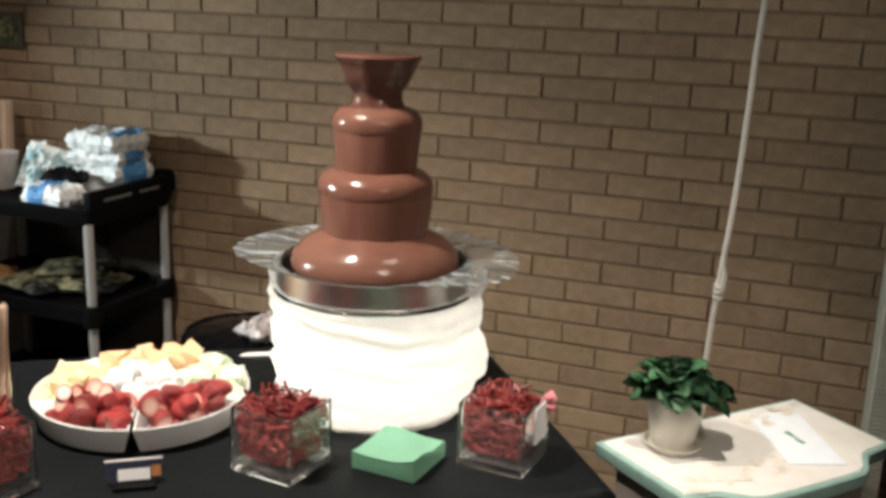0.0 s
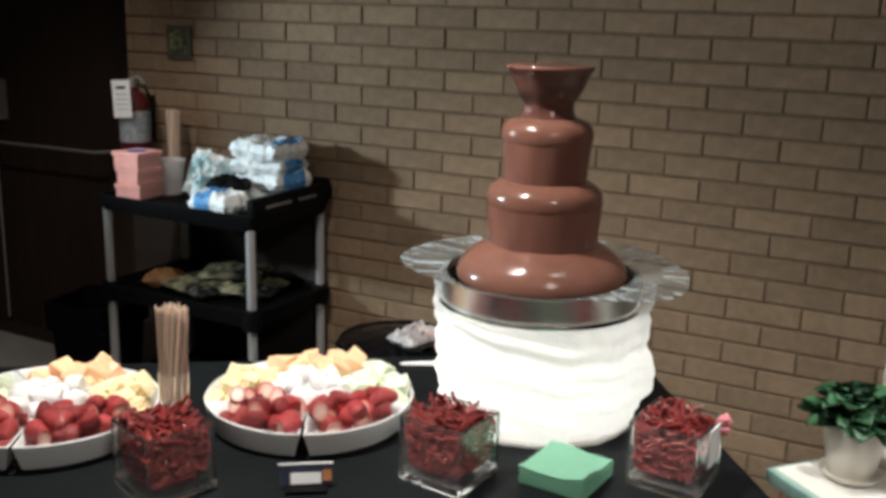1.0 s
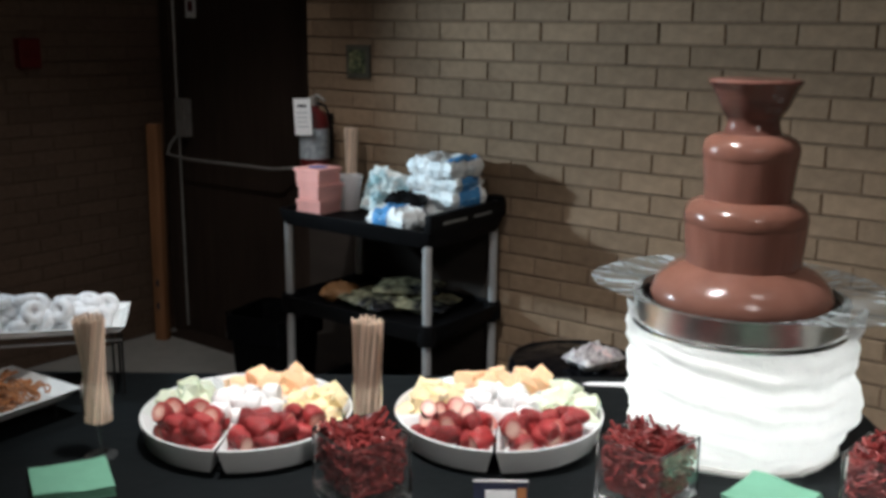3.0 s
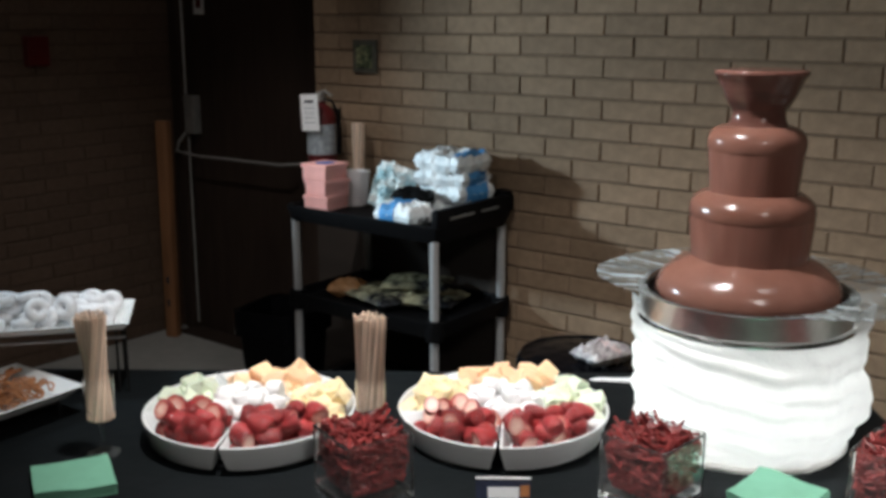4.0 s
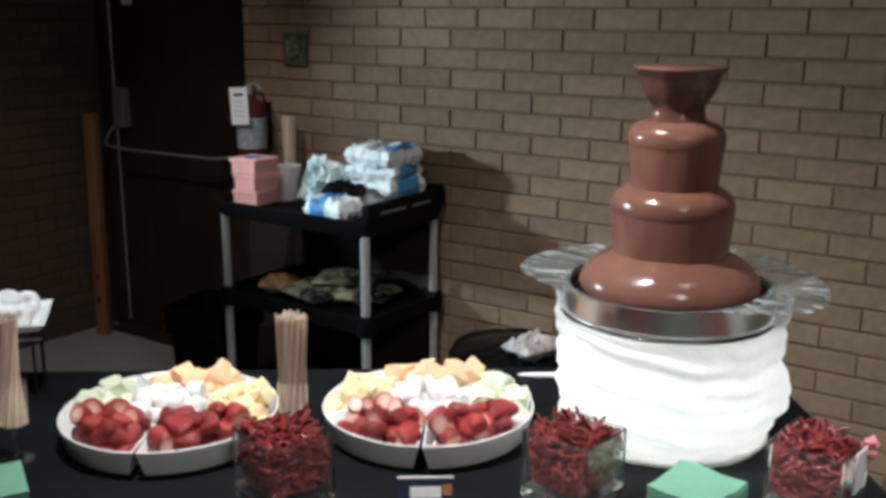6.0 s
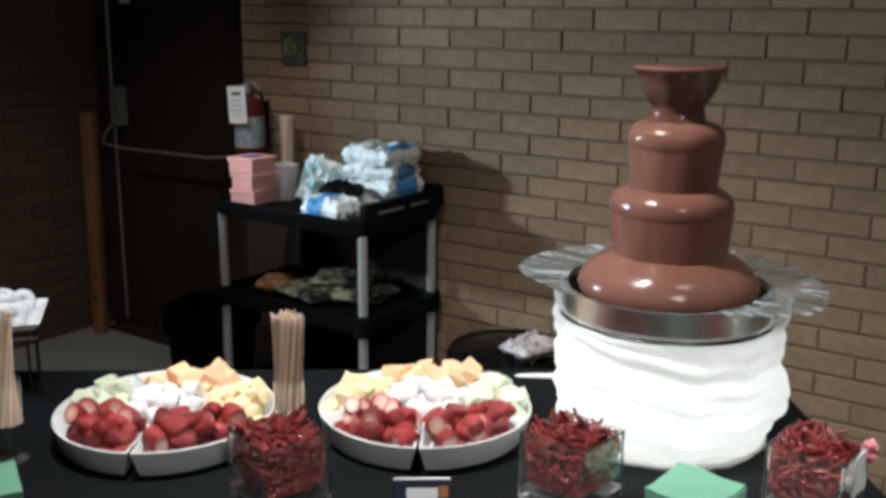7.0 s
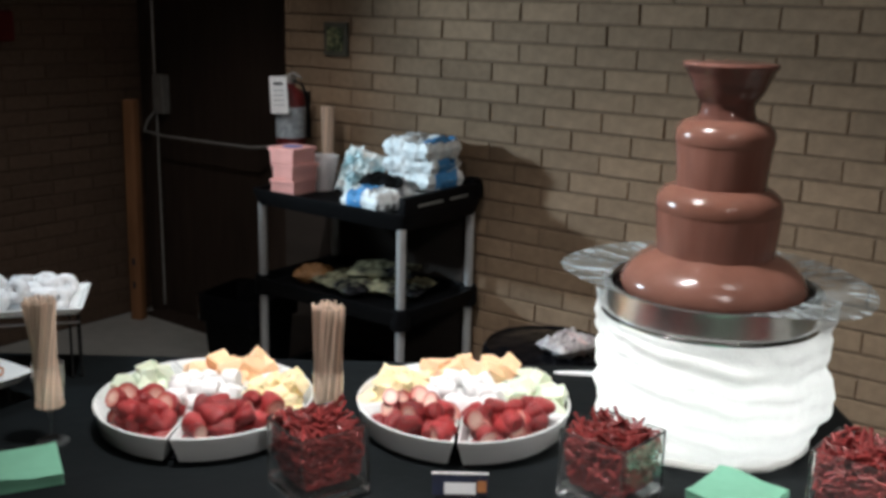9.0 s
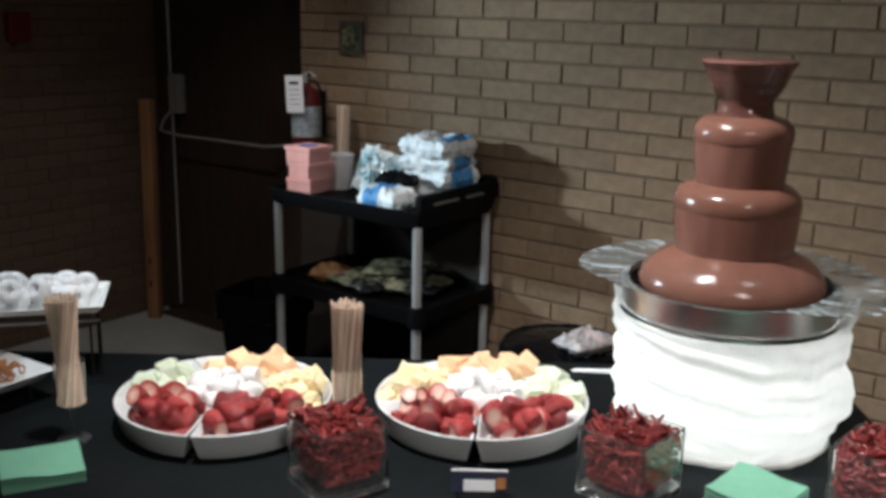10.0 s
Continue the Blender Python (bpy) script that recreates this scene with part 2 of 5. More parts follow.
def film_material():
    """Clear plastic film, clouded along its creases; pale streaks also paint in their glints."""
    m = bpy.data.materials.new("crumpled_clear_film")
    m.use_nodes = True
    n, l = m.node_tree.nodes, m.node_tree.links
    b = n["Principled BSDF"]
    b.inputs["Base Color"].default_value = (0.42, 0.45, 0.46, 1)
    b.inputs["Roughness"].default_value = 0.12
    at = n.new("ShaderNodeTexCoord")
    split = n.new("ShaderNodeSeparateXYZ")
    l.new(at.outputs["Object"], split.inputs[0])
    flat = n.new("ShaderNodeCombineXYZ")
    l.new(split.outputs["X"], flat.inputs["X"])
    l.new(split.outputs["Y"], flat.inputs["Y"])
    far = n.new("ShaderNodeVectorMath")
    far.operation = "LENGTH"
    l.new(flat.outputs[0], far.inputs[0])
    scaled = n.new("ShaderNodeVectorMath")
    scaled.operation = "SCALE"
    scaled.inputs["Scale"].default_value = 12.0
    unit = n.new("ShaderNodeVectorMath")
    unit.operation = "NORMALIZE"
    l.new(flat.outputs[0], unit.inputs[0])
    l.new(unit.outputs[0], scaled.inputs[0])
    radial = n.new("ShaderNodeMath")
    radial.operation = "MULTIPLY"
    radial.inputs[1].default_value = 9.0
    l.new(far.outputs["Value"], radial.inputs[0])
    lift = n.new("ShaderNodeCombineXYZ")
    l.new(radial.outputs[0], lift.inputs["Z"])
    add = n.new("ShaderNodeVectorMath")
    l.new(scaled.outputs[0], add.inputs[0])
    l.new(lift.outputs[0], add.inputs[1])
    tx = n.new("ShaderNodeTexNoise")
    tx.inputs["Scale"].default_value = 1.0
    tx.inputs["Detail"].default_value = 3.0
    tx.inputs["Distortion"].default_value = 0.7
    l.new(add.outputs[0], tx.inputs["Vector"])
    r = n.new("ShaderNodeMapRange")
    r.inputs["From Min"].default_value, r.inputs["From Max"].default_value = 0.46, 0.64
    r.inputs["To Min"].default_value, r.inputs["To Max"].default_value = 0.38, 0.82
    l.new(tx.outputs["Fac"], r.inputs["Value"])
    tone = n.new("ShaderNodeMix")
    tone.data_type = "RGBA"
    tone.inputs["A"].default_value, tone.inputs["B"].default_value = (0.10, 0.12, 0.12, 1), (0.44, 0.48, 0.49, 1)
    up = n.new("ShaderNodeMapRange")
    up.inputs["From Min"].default_value, up.inputs["From Max"].default_value = 0.44, 0.72
    l.new(tx.outputs["Fac"], up.inputs["Value"])
    l.new(up.outputs["Result"], tone.inputs["Factor"])
    l.new(tone.outputs["Result"], b.inputs["Base Color"])
    clear = n.new("ShaderNodeBsdfTransparent")
    mix = n.new("ShaderNodeMixShader")
    l.new(r.outputs["Result"], mix.inputs[0])
    l.new(clear.outputs[0], mix.inputs[1])
    l.new(b.outputs[0], mix.inputs[2])
    l.new(mix.outputs[0], n["Material Output"].inputs["Surface"])
    return m


def flesh_material():
    """The cut side of a strawberry: pale in the middle, red towards its skin."""
    m = bpy.data.materials.new("strawberry_flesh")
    m.use_nodes = True
    n, l = m.node_tree.nodes, m.node_tree.links
    b = n["Principled BSDF"]
    b.inputs["Roughness"].default_value = 0.35
    at = n.new("ShaderNodeTexCoord")
    mp = n.new("ShaderNodeMapping")
    mp.inputs["Scale"].default_value = (0.45, 1, 1)
    l.new(at.outputs["Object"], mp.inputs["Vector"])
    far = n.new("ShaderNodeVectorMath")
    far.operation = "LENGTH"
    l.new(mp.outputs[0], far.inputs[0])
    tx = n.new("ShaderNodeTexNoise")
    tx.inputs["Scale"].default_value = 120
    l.new(at.outputs["Object"], tx.inputs["Vector"])
    wob = n.new("ShaderNodeMath")
    wob.operation = "MULTIPLY_ADD"
    wob.inputs[1].default_value = 0.008
    l.new(tx.outputs["Fac"], wob.inputs[0])
    l.new(far.outputs["Value"], wob.inputs[2])
    r = n.new("ShaderNodeMapRange")
    r.inputs["From Min"].default_value, r.inputs["From Max"].default_value = 0.011, 0.022
    l.new(wob.outputs[0], r.inputs["Value"])
    mix = n.new("ShaderNodeMix")
    mix.data_type = "RGBA"
    mix.inputs["A"].default_value, mix.inputs["B"].default_value = (0.84, 0.60, 0.50, 1), (0.50, 0.09, 0.07, 1)
    l.new(r.outputs["Result"], mix.inputs["Factor"])
    l.new(mix.outputs["Result"], b.inputs["Base Color"])
    return m


M["film"] = film_material()
M["berry_flesh"] = flesh_material()
M["glass"] = glass_material("clear_glass", 0.985, 0.03)
M["glass_base"] = glass_material("thick_glass", 0.985, 0.02)
M["white_cloth"] = cloth_material()

# ---------------------------------------------------------------- mesh tools


def finish(bm, name, mats, smooth=False):
    me = bpy.data.meshes.new(name)
    bm.normal_update()
    bm.to_mesh(me)
    bm.free()
    for m in mats if isinstance(mats, (list, tuple)) else [mats]:
        me.materials.append(m)
    if smooth:
        me.polygons.foreach_set("use_smooth", [True] * len(me.polygons))
        if smooth != "all":
            me.set_sharp_from_angle(angle=radians(40))
    me.update()
    return me


def part(name, bm, mat, parent=None, label="", smooth=False, at=None):
    """Links a bmesh (or a mesh) as ONE object, under a thing or a part."""
    me = bm if isinstance(bm, bpy.types.Mesh) else finish(bm, name, mat, smooth)
    ob = new(name, me)
    if parent is not None:
        ob.parent = parent
    if at is not None:
        ob.matrix_basis = at
    if label:
        ob["label"] = label
    return ob


def thing(name, label, category, at=None, group="", kind=""):
    ob = new(name)
    ob.empty_display_size = 0.05
    if at is not None:
        ob.matrix_basis = at
    return tagged(ob, label, category, group, kind)


def single(name, bm, mat, label, category, at=None, group="", kind="", smooth=False):
    ob = part(name, bm, mat, None, "", smooth, at)
    return tagged(ob, label, category, group, kind)


def box(sx, sy, sz, at=(0, 0, 0), bevel=0.0, seg=2, bm=None, turn=0.0):
    """A box whose base centre stands at at."""
    own = bmesh.new()
    bmesh.ops.create_cube(own, size=1.0)
    bmesh.ops.scale(own, vec=(sx, sy, sz), verts=own.verts)
    if bevel:
        bmesh.ops.bevel(own, geom=list(own.edges), offset=bevel, segments=seg, affect="EDGES", profile=0.6)
    m = Matrix.Translation((at[0], at[1], at[2] + sz / 2)) @ Matrix.Rotation(radians(turn), 4, "Z")
    bmesh.ops.transform(own, matrix=m, verts=own.verts)
    if bm is None:
        return own
    merge(bm, own)
    return bm


def merge(bm, other, m=None):
    """Copies the faces of other into bm."""
    got = [bm.verts.new((m @ v.co) if m else v.co) for v in other.verts]
    other.verts.index_update()
    for f in other.faces:
        try:
            nf = bm.faces.new([got[v.index] for v in f.verts])
            nf.material_index, nf.smooth = f.material_index, f.smooth
        except ValueError:
            pass
    other.free()
    return bm


def lathe(profile, seg=48, bm=None, wobble=None, closed=False):
    """Turns (radius, height) pairs round z. wobble(angle, radius, height) gives an added radius and height."""
    bm = bm or bmesh.new()
    rings = []
    for r, z in profile:
        if r < 1e-6:
            rings.append([bm.verts.new((0, 0, z))])
            continue
        ring = []
        for i in range(seg):
            a = 2 * pi * i / seg
            dr, dz = wobble(a, r, z) if wobble else (0, 0)
            ring.append(bm.verts.new(((r + dr) * cos(a), (r + dr) * sin(a), z + dz)))
        rings.append(ring)
    pairs = list(zip(rings, rings[1:]))
    if closed:
        pairs.append((rings[-1], rings[0]))
    for lo, hi in pairs:
        for i in range(seg):
            j = (i + 1) % seg
            if len(lo) == 1 and len(hi) == 1:
                break
            if len(lo) == 1:
                bm.faces.new((lo[0], hi[j], hi[i])[::-1])
            elif len(hi) == 1:
                bm.faces.new((lo[i], lo[j], hi[0]))
            else:
                bm.faces.new((lo[i], lo[j], hi[j], hi[i]))
    return bm


def tube(points, radius, sides=8, bm=None, caps=True):
    """A round bar along points. radius: a number or one for each point."""
    bm = bm or bmesh.new()
    pts = [Vector(p) for p in points]
    rings, side = [], None
    for i, p in enumerate(pts):
        way = (pts[min(i + 1, len(pts) - 1)] - pts[max(i - 1, 0)]).normalized()
        if side is None:
            side = way.cross(Vector((0.31, 0.17, 0.93))).normalized()
        side = (side - way * side.dot(way)).normalized()
        up = way.cross(side)
        r = radius[i] if isinstance(radius, (list, tuple)) else radius
        rings.append([bm.verts.new(p + r * (side * cos(2 * pi * k / sides) + up * sin(2 * pi * k / sides))) for k in range(sides)])
    for lo, hi in zip(rings, rings[1:]):
        for k in range(sides):
            bm.faces.new((lo[k], lo[(k + 1) % sides], hi[(k + 1) % sides], hi[k]))
    if caps:
        bm.faces.new(rings[0][::-1])
        bm.faces.new(rings[-1])
    return bm


def loft(loops, bm=None, cap_first=True, cap_last=True):
    """Joins closed loops of equally many points."""
    bm = bm or bmesh.new()
    rows = [[bm.verts.new(p) for p in loop] for loop in loops]
    n = len(rows[0])
    for lo, hi in zip(rows, rows[1:]):
        for i in range(n):
            bm.faces.new((lo[i], lo[(i + 1) % n], hi[(i + 1) % n], hi[i]))
    if cap_first:
        bm.faces.new(rows[0][::-1])
    if cap_last:
        bm.faces.new(rows[-1])
    return bm


def outward(bm):
    bmesh.ops.recalc_face_normals(bm, faces=bm.faces)
    return bm


def chunk(size, seed, jitter=0.23, bevel=0.05):
    """An uneven cut block of fruit, about size across."""
    rng = random.Random(seed)
    bm = bmesh.new()
    bmesh.ops.create_cube(bm, size=1.0)
    for v in bm.verts:
        v.co += Vector([rng.uniform(-jitter, jitter) for _ in range(3)])
    bmesh.ops.bevel(bm, geom=list(bm.edges), offset=bevel, segments=2, affect="EDGES")
    bmesh.ops.scale(bm, vec=(size, size * rng.uniform(0.75, 1.0), size * rng.uniform(0.7, 0.95)), verts=bm.verts)
    return bm


def pillow(sx, sy, sz, seed, rough=0.2, n=14, boxy=3.5, span=None):
    """A filled bag: fat in the middle, crimped and crumpled at the ends. Its base is at z = 0."""
    bm = bmesh.new()
    rows = []
    for face in (1, -1):
        grid = []
        for i in range(n + 1):
            line = []
            for j in range(n + 1):
                x, y = 2 * i / n - 1, 2 * j / n - 1
                h = (max(0.0, 1 - abs(x) ** boxy) * max(0.0, 1 - abs(y) ** boxy)) ** (1.9 / boxy)
                q = Vector((x * 2.2 + seed * 7.3, y * 2.2, face * 1.7 + seed))
                h *= 1 + rough * 2.0 * noise.noise(q) + rough * 1.3 * noise.noise(q * 2.7) + rough * 0.7 * (0.5 - 2 * abs(noise.noise(q * 4.6)))
                w = 1 + 0.06 * noise.noise(q * 1.7)
                line.append((x * sx / 2 * w, y * sy / 2 * w, sz / 2 * (1 + face * h)))
            grid.append(line)
        rows.append([[bm.verts.new(p) for p in line] for line in grid])
    for k, g in enumerate(rows):
        for i in range(n):
            for j in range(n):
                f = (g[i][j], g[i + 1][j], g[i + 1][j + 1], g[i][j + 1])
                bm.faces.new(f if k == 0 else f[::-1])
    bmesh.ops.remove_doubles(bm, verts=bm.verts, dist=0.0008)
    if span:
        off = [f for f in bm.faces if not (span[0] < 2 * f.calc_center_median().x / sx < span[1] and abs(2 * f.calc_center_median().y / sy) < span[2])]
        bmesh.ops.delete(bm, geom=off, context="FACES")
        bm.normal_update()
        for v in bm.verts:
            v.co += v.normal * 0.0022
    return bm


# ---------------------------------------------------------------- the room
B, C = 0.2127, 0.0671      # brick length and course height with their joints
Z0 = 1.537                  # a bed joint
JOINT = 0.0074              # bed joints
UPRIGHT = 0.0052            # upright joints
SHIFT = 0.0085              # an upright joint's place along the wall
WALL_L, WALL_R = -1.935, 1.30
WEST, SOUTH, EAST = -3.27, -6.0, 3.4
ALCOVE = 0.33               # the door stands back this far


def brick_bm(length, height, depth=0.03, ch=0.003, seed=0):
    """A brick's face with chamfered edges; it lies in the wall with its front towards -y, and is centred."""
    bm = bmesh.new()
    rng = random.Random(seed)
    a, h = length / 2, height / 2
    w = [rng.uniform(-0.0012, 0.0012) for _ in range(8)]
    front = [(-a + ch + w[0], -h + ch + w[1]), (a - ch + w[2], -h + ch + w[3]), (a - ch + w[4], h - ch + w[5]), (-a + ch + w[6], h - ch + w[7])]
    edge = [(-a + w[0], -h + w[1]), (a + w[2], -h + w[3]), (a + w[4], h + w[5]), (-a + w[6], h + w[7])]
    loops = [[(x, depth, z) for x, z in edge], [(x, ch, z) for x, z in edge], [(x, 0, z) for x, z in front]]
    loft(loops, bm, cap_first=False)
    return bm


def slab(name, lo, hi, mat, label, category):
    bm = box(hi[0] - lo[0], hi[1] - lo[1], hi[2] - lo[2], ((lo[0] + hi[0]) / 2, (lo[1] + hi[1]) / 2, lo[2]))
    return single(name, bm, mat, label, category, kind="structure")


floor = slab("floor", (WEST - 0.3, SOUTH - 0.3, -0.1), (EAST + 0.3, ALCOVE + 0.5, 0), M["floor"], "grey-beige stone tile floor of the hall", "floor")
slab("ceiling", (WEST - 0.3, SOUTH - 0.3, CEILING), (EAST + 0.3, ALCOVE + 0.5, CEILING + 0.1), M["ceiling"], "off-white ceiling above the buffet", "ceiling")
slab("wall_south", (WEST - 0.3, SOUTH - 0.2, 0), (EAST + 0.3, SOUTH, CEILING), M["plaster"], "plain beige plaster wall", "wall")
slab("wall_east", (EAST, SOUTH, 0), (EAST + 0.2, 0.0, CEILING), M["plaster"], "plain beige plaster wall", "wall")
wall_north = slab("wall_north", (WALL_L, 0.0045, 0), (EAST + 0.2, 0.25, CEILING), M["mortar"], "buff tan brick wall with dark recessed joints", "wall")
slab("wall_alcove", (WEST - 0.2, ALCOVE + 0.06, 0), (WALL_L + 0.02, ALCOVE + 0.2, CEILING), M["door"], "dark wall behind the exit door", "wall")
slab("wall_return", (WALL_L, 0.25, 0), (WALL_L + 0.15, ALCOVE + 0.06, CEILING), M["mortar"], "dark return of the brick wall beside the door", "wall")
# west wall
wall_west = slab("wall_west", (WEST - 0.2, -2.45, 0), (WEST - 0.0045, ALCOVE + 0.06, CEILING), M["mortar_shaded"], "dark brown brick wall, its deep shade put into the colour", "wall")
slab("wall_west_2", (WEST - 0.2, SOUTH, 0), (WEST - 0.012, -2.45, CEILING), M["shaded_brick"], "dark brown wall, its deep shade put into the colour", "wall")

# unseen partition, added to cut the panel's light at the brick wall's right end
slab("wall_partition", (1.38, -0.94, 0), (EAST, -0.90, CEILING), M["plaster"], "plain beige unseen partition, added to shade the brick wall at right", "wall")

# exit door in the alcove
door = thing("door_1", "dark brown metal exit door, shut, with a push bar", "door", kind="structure", at=pose(-2.70, ALCOVE, 0))
part("door_leaf", box(0.93, 0.045, 2.05, (0, 0.02, 0.004), 0.003), M["door"], door)
for name, x, w in (("door_jamb", -0.505, 0.07), ("door_jamb", 0.505, 0.07)):
    part(name, box(w, 0.1, 2.12, (x, 0.0, 0), 0.004), M["door"], door)
part("door_head", box(0.94, 0.1, 0.07, (0, 0.0, 2.058), 0.004), M["door"], door)
case = part("latch_case", box(0.075, 0.05, 0.19, (-0.41, -0.03, 1.03), 0.008), M["door_metal"], door, "dull metal latch case")
part("upper_rod", tube([(-0.455, -0.03, 1.22), (-0.455, -0.03, 2.03)], 0.0075, 8), M["door_metal"], door, smooth=True)
part("lower_rod", tube([(-0.45, -0.03, 0.04), (-0.45, -0.03, 1.03)], 0.0065, 8), M["door_metal"], door, smooth=True)
part("push_bar", tube([(-0.45, -0.03, 1.05), (-0.475, -0.07, 0.99), (-0.46, -0.1, 0.945), (-0.3, -0.105, 0.935), (0.3, -0.105, 0.942), (0.4, -0.04, 0.95)], 0.007, 8), M["door_metal"], door, smooth=True)
plate = part("door_notice", box(0.075, 0.003, 0.11, (-0.35, -0.005, 1.612), 0.001), M["paper"], door, "white notice with a red mark")
part("red_mark", box(0.035, 0.002, 0.05, (-0.35, -0.0085, 1.642)), M["red"], plate)
slab("door_sill", (-3.2, ALCOVE - 0.13, 0), (-2.17, ALCOVE + 0.05, 0.006), M["door"], "dark metal door sill", "sill")

# timber post leaning beside the door
bm = box(0.062, 0.05, 1.105, (0, 0, 0), 0.006)
tp = thing("timber_post", "orange-brown stained timber post standing on the floor by the wall", "post", at=pose(-3.155, 0.141, 0, 0, 0.6, 20))
part("timber", bm, M["post_wood"], tp, smooth=True)
for z in (0.165, 0.285):
    part("dark_slot", box(0.016, 0.003, 0.034, (-0.003, -0.0258, z), 0.001), M["ink"], tp, "dark bolt slot")
# red box put where a red smudge shows on the dark wall
box_at = thing("red_wall_box", "small red box with a bar on the dark wall", "alarm", at=pose(WEST, -0.43, 1.385, 0, 0, 90))
part("back_box", box(0.10, 0.05, 0.13, (0, -0.025, 0), 0.006), M["box_red"], box_at)
part("pull_handle", box(0.06, 0.012, 0.02, (0, -0.056, 0.05), 0.003), M["box_red"], box_at)

# made-up fixture out of sight on the west wall, to carry the cool light
ws = thing("unseen_spotlight", "small black unseen spotlight, added for the cool light from the left, lit", "spotlight", at=pose(WEST - 0.01, BEAM[1], BEAM[2]))
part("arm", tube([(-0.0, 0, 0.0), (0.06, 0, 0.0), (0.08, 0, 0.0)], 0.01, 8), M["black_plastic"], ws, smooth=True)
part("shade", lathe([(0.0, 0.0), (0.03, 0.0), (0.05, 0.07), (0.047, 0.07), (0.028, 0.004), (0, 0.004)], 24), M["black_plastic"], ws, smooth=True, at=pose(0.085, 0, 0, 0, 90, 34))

# metal wall plate
wp = thing("wall_plate", "square brass-grey metal wall plate with a dark greenish centre", "wall plate", at=pose(-1.655, 0, 1.388))
part("plate", box(0.12, 0.012, 0.125, (0, -0.006, 0), 0.003), M["plate_metal"], wp)
part("centre_panel", box(0.08, 0.004, 0.085, (0, -0.0142, 0.02), 0.001), M["plate_dark"], wp)
for x in (-0.045, 0.045):
    part("screw", box(0.008, 0.003, 0.008, (x, -0.0132, 0.006), 0.001), M["plate_metal"], wp)

# ribbed grey metal post at the wall's end
gp = thing("ribbed_post", "grey metal post with fine horizontal ribs", "post", at=pose(1.325, -0.125, 0))
part("post", box(0.05, 0.24, CEILING - 0.01, (0, 0, 0), 0.004), M["grey_post"], gp)
bm = bmesh.new()
for k in range(150):
    box(0.044, 0.006, 0.006, (0, -0.1215, 0.3 + k * 0.012), bm=bm)
tagged(part("ribs", bm, M["grey_post"], gp), kind="stuff")

# unseen ceiling lamps above the buffet, two of them added as fill
for eye, target, power, cone, colour in SPOTS:
    lamp = thing("ceiling_light", "round recessed ceiling spot, unseen, lit", "ceiling light", at=pose(eye[0], eye[1], CEILING), group="ceiling spots")
    part("trim_ring", lathe([(0.085, -0.002), (0.085, -0.012), (0.065, -0.012), (0.065, -0.002)], 32, closed=True), M["aluminium"], lamp, smooth=True)
    part("glass", lathe([(0.0, -0.004), (0.063, -0.004)], 32), M["lamp_glow"], lamp)

panel = thing("unseen_ceiling_panel", "small rectangular ceiling light panel, unseen, added as fill, lit", "ceiling light", at=pose(PANEL[0], PANEL[1], CEILING))
part("panel_tray", box(0.49, 0.37, 0.018, (0, 0, -0.02), 0.003), M["ceiling"], panel)
part("diffuser", box(0.42, 0.30, 0.004, (0, 0, -0.025)), M["panel_glow"], panel)

# ---------------------------------------------------------------- tables
TABLE_Z = 0.75
TURN = 37.0
E1 = Vector((cos(radians(TURN)), sin(radians(TURN)), 0))
E2 = Vector((sin(radians(TURN)), -cos(radians(TURN)), 0))
U0, U1, V0, V1 = -2.45, -0.035, 0.555, 1.44


def on_table(u, v, z=TABLE_Z):
    return E1 * u + E2 * v + Vector((0, 0, z))


def tablecloth():
    """A cloth over the table: its top, rounded over the edges, with hanging folds."""
    bm = bmesh.new()
    lu, lv = U1 - U0, V1 - V0
    cu, cv = (U0 + U1) / 2, (V0 + V1) / 2
    outline, per = [], []
    steps = 0.03
    for side, length in ((0, lu), (1, lv), (2, lu), (3, lv)):
        n = int(length / steps)
        for i in range(n):
            s = (i / n - 0.5) * length
            outline.append({0: (s, lv / 2), 1: (lu / 2, -s), 2: (-s, -lv / 2), 3: (-lu / 2, s)}[side])
            per.append({0: (0, 1), 1: (1, 0), 2: (0, -1), 3: (-1, 0)}[side])
    rings = []
    for off, z in ((-0.02, 0.0), (-0.004, -0.002), (0.004, -0.009), (0.008, -0.03), (0.014, -0.2), (0.02, -0.45), (0.026, -0.71)):
        ring = []
        for k, ((a, b), (na, nb)) in enumerate(zip(outline, per)):
            fold = max(0.0, -z - 0.02) * 0.055 * sin(k * 0.62 + 1.3 * sin(k * 0.17))
            d = off + fold
            p = on_table(cu + a + na * d, cv + b + nb * d, TABLE_Z - 0.001 + z)
            ring.append(bm.verts.new(p))
        rings.append(ring)
    n = len(outline)
    for lo, hi in zip(rings, rings[1:]):
        for i in range(n):
            bm.faces.new((lo[i], lo[(i + 1) % n], hi[(i + 1) % n], hi[i]))
    bm.faces.new(rings[0])
    outward(bm)
    return bm


single("tablecloth", tablecloth(), M["cloth"], "plain black tablecloth hanging over the buffet table", "tablecloth", smooth=True)
tab = thing("folding_table", "long folding buffet table under a black cloth", "table", at=pose(*on_table((U0 + U1) / 2, (V0 + V1) / 2, 0), 0, 0, TURN))
part("tabletop", box(U1 - U0 - 0.02, V1 - V0 - 0.02, 0.035, (0, 0, TABLE_Z - 0.04), 0.005), M["plaster"], tab)
for x in (-1, 1):
    for y in (-1, 1):
        part("leg", tube([(x * 1.05, y * 0.36, 0), (x * 1.05, y * 0.36, TABLE_Z - 0.04)], 0.014, 8), M["aluminium"], tab, smooth=True)

# cream console with a bowed front, beside the buffet
CON_L = Vector((0.733, -0.848, 0))
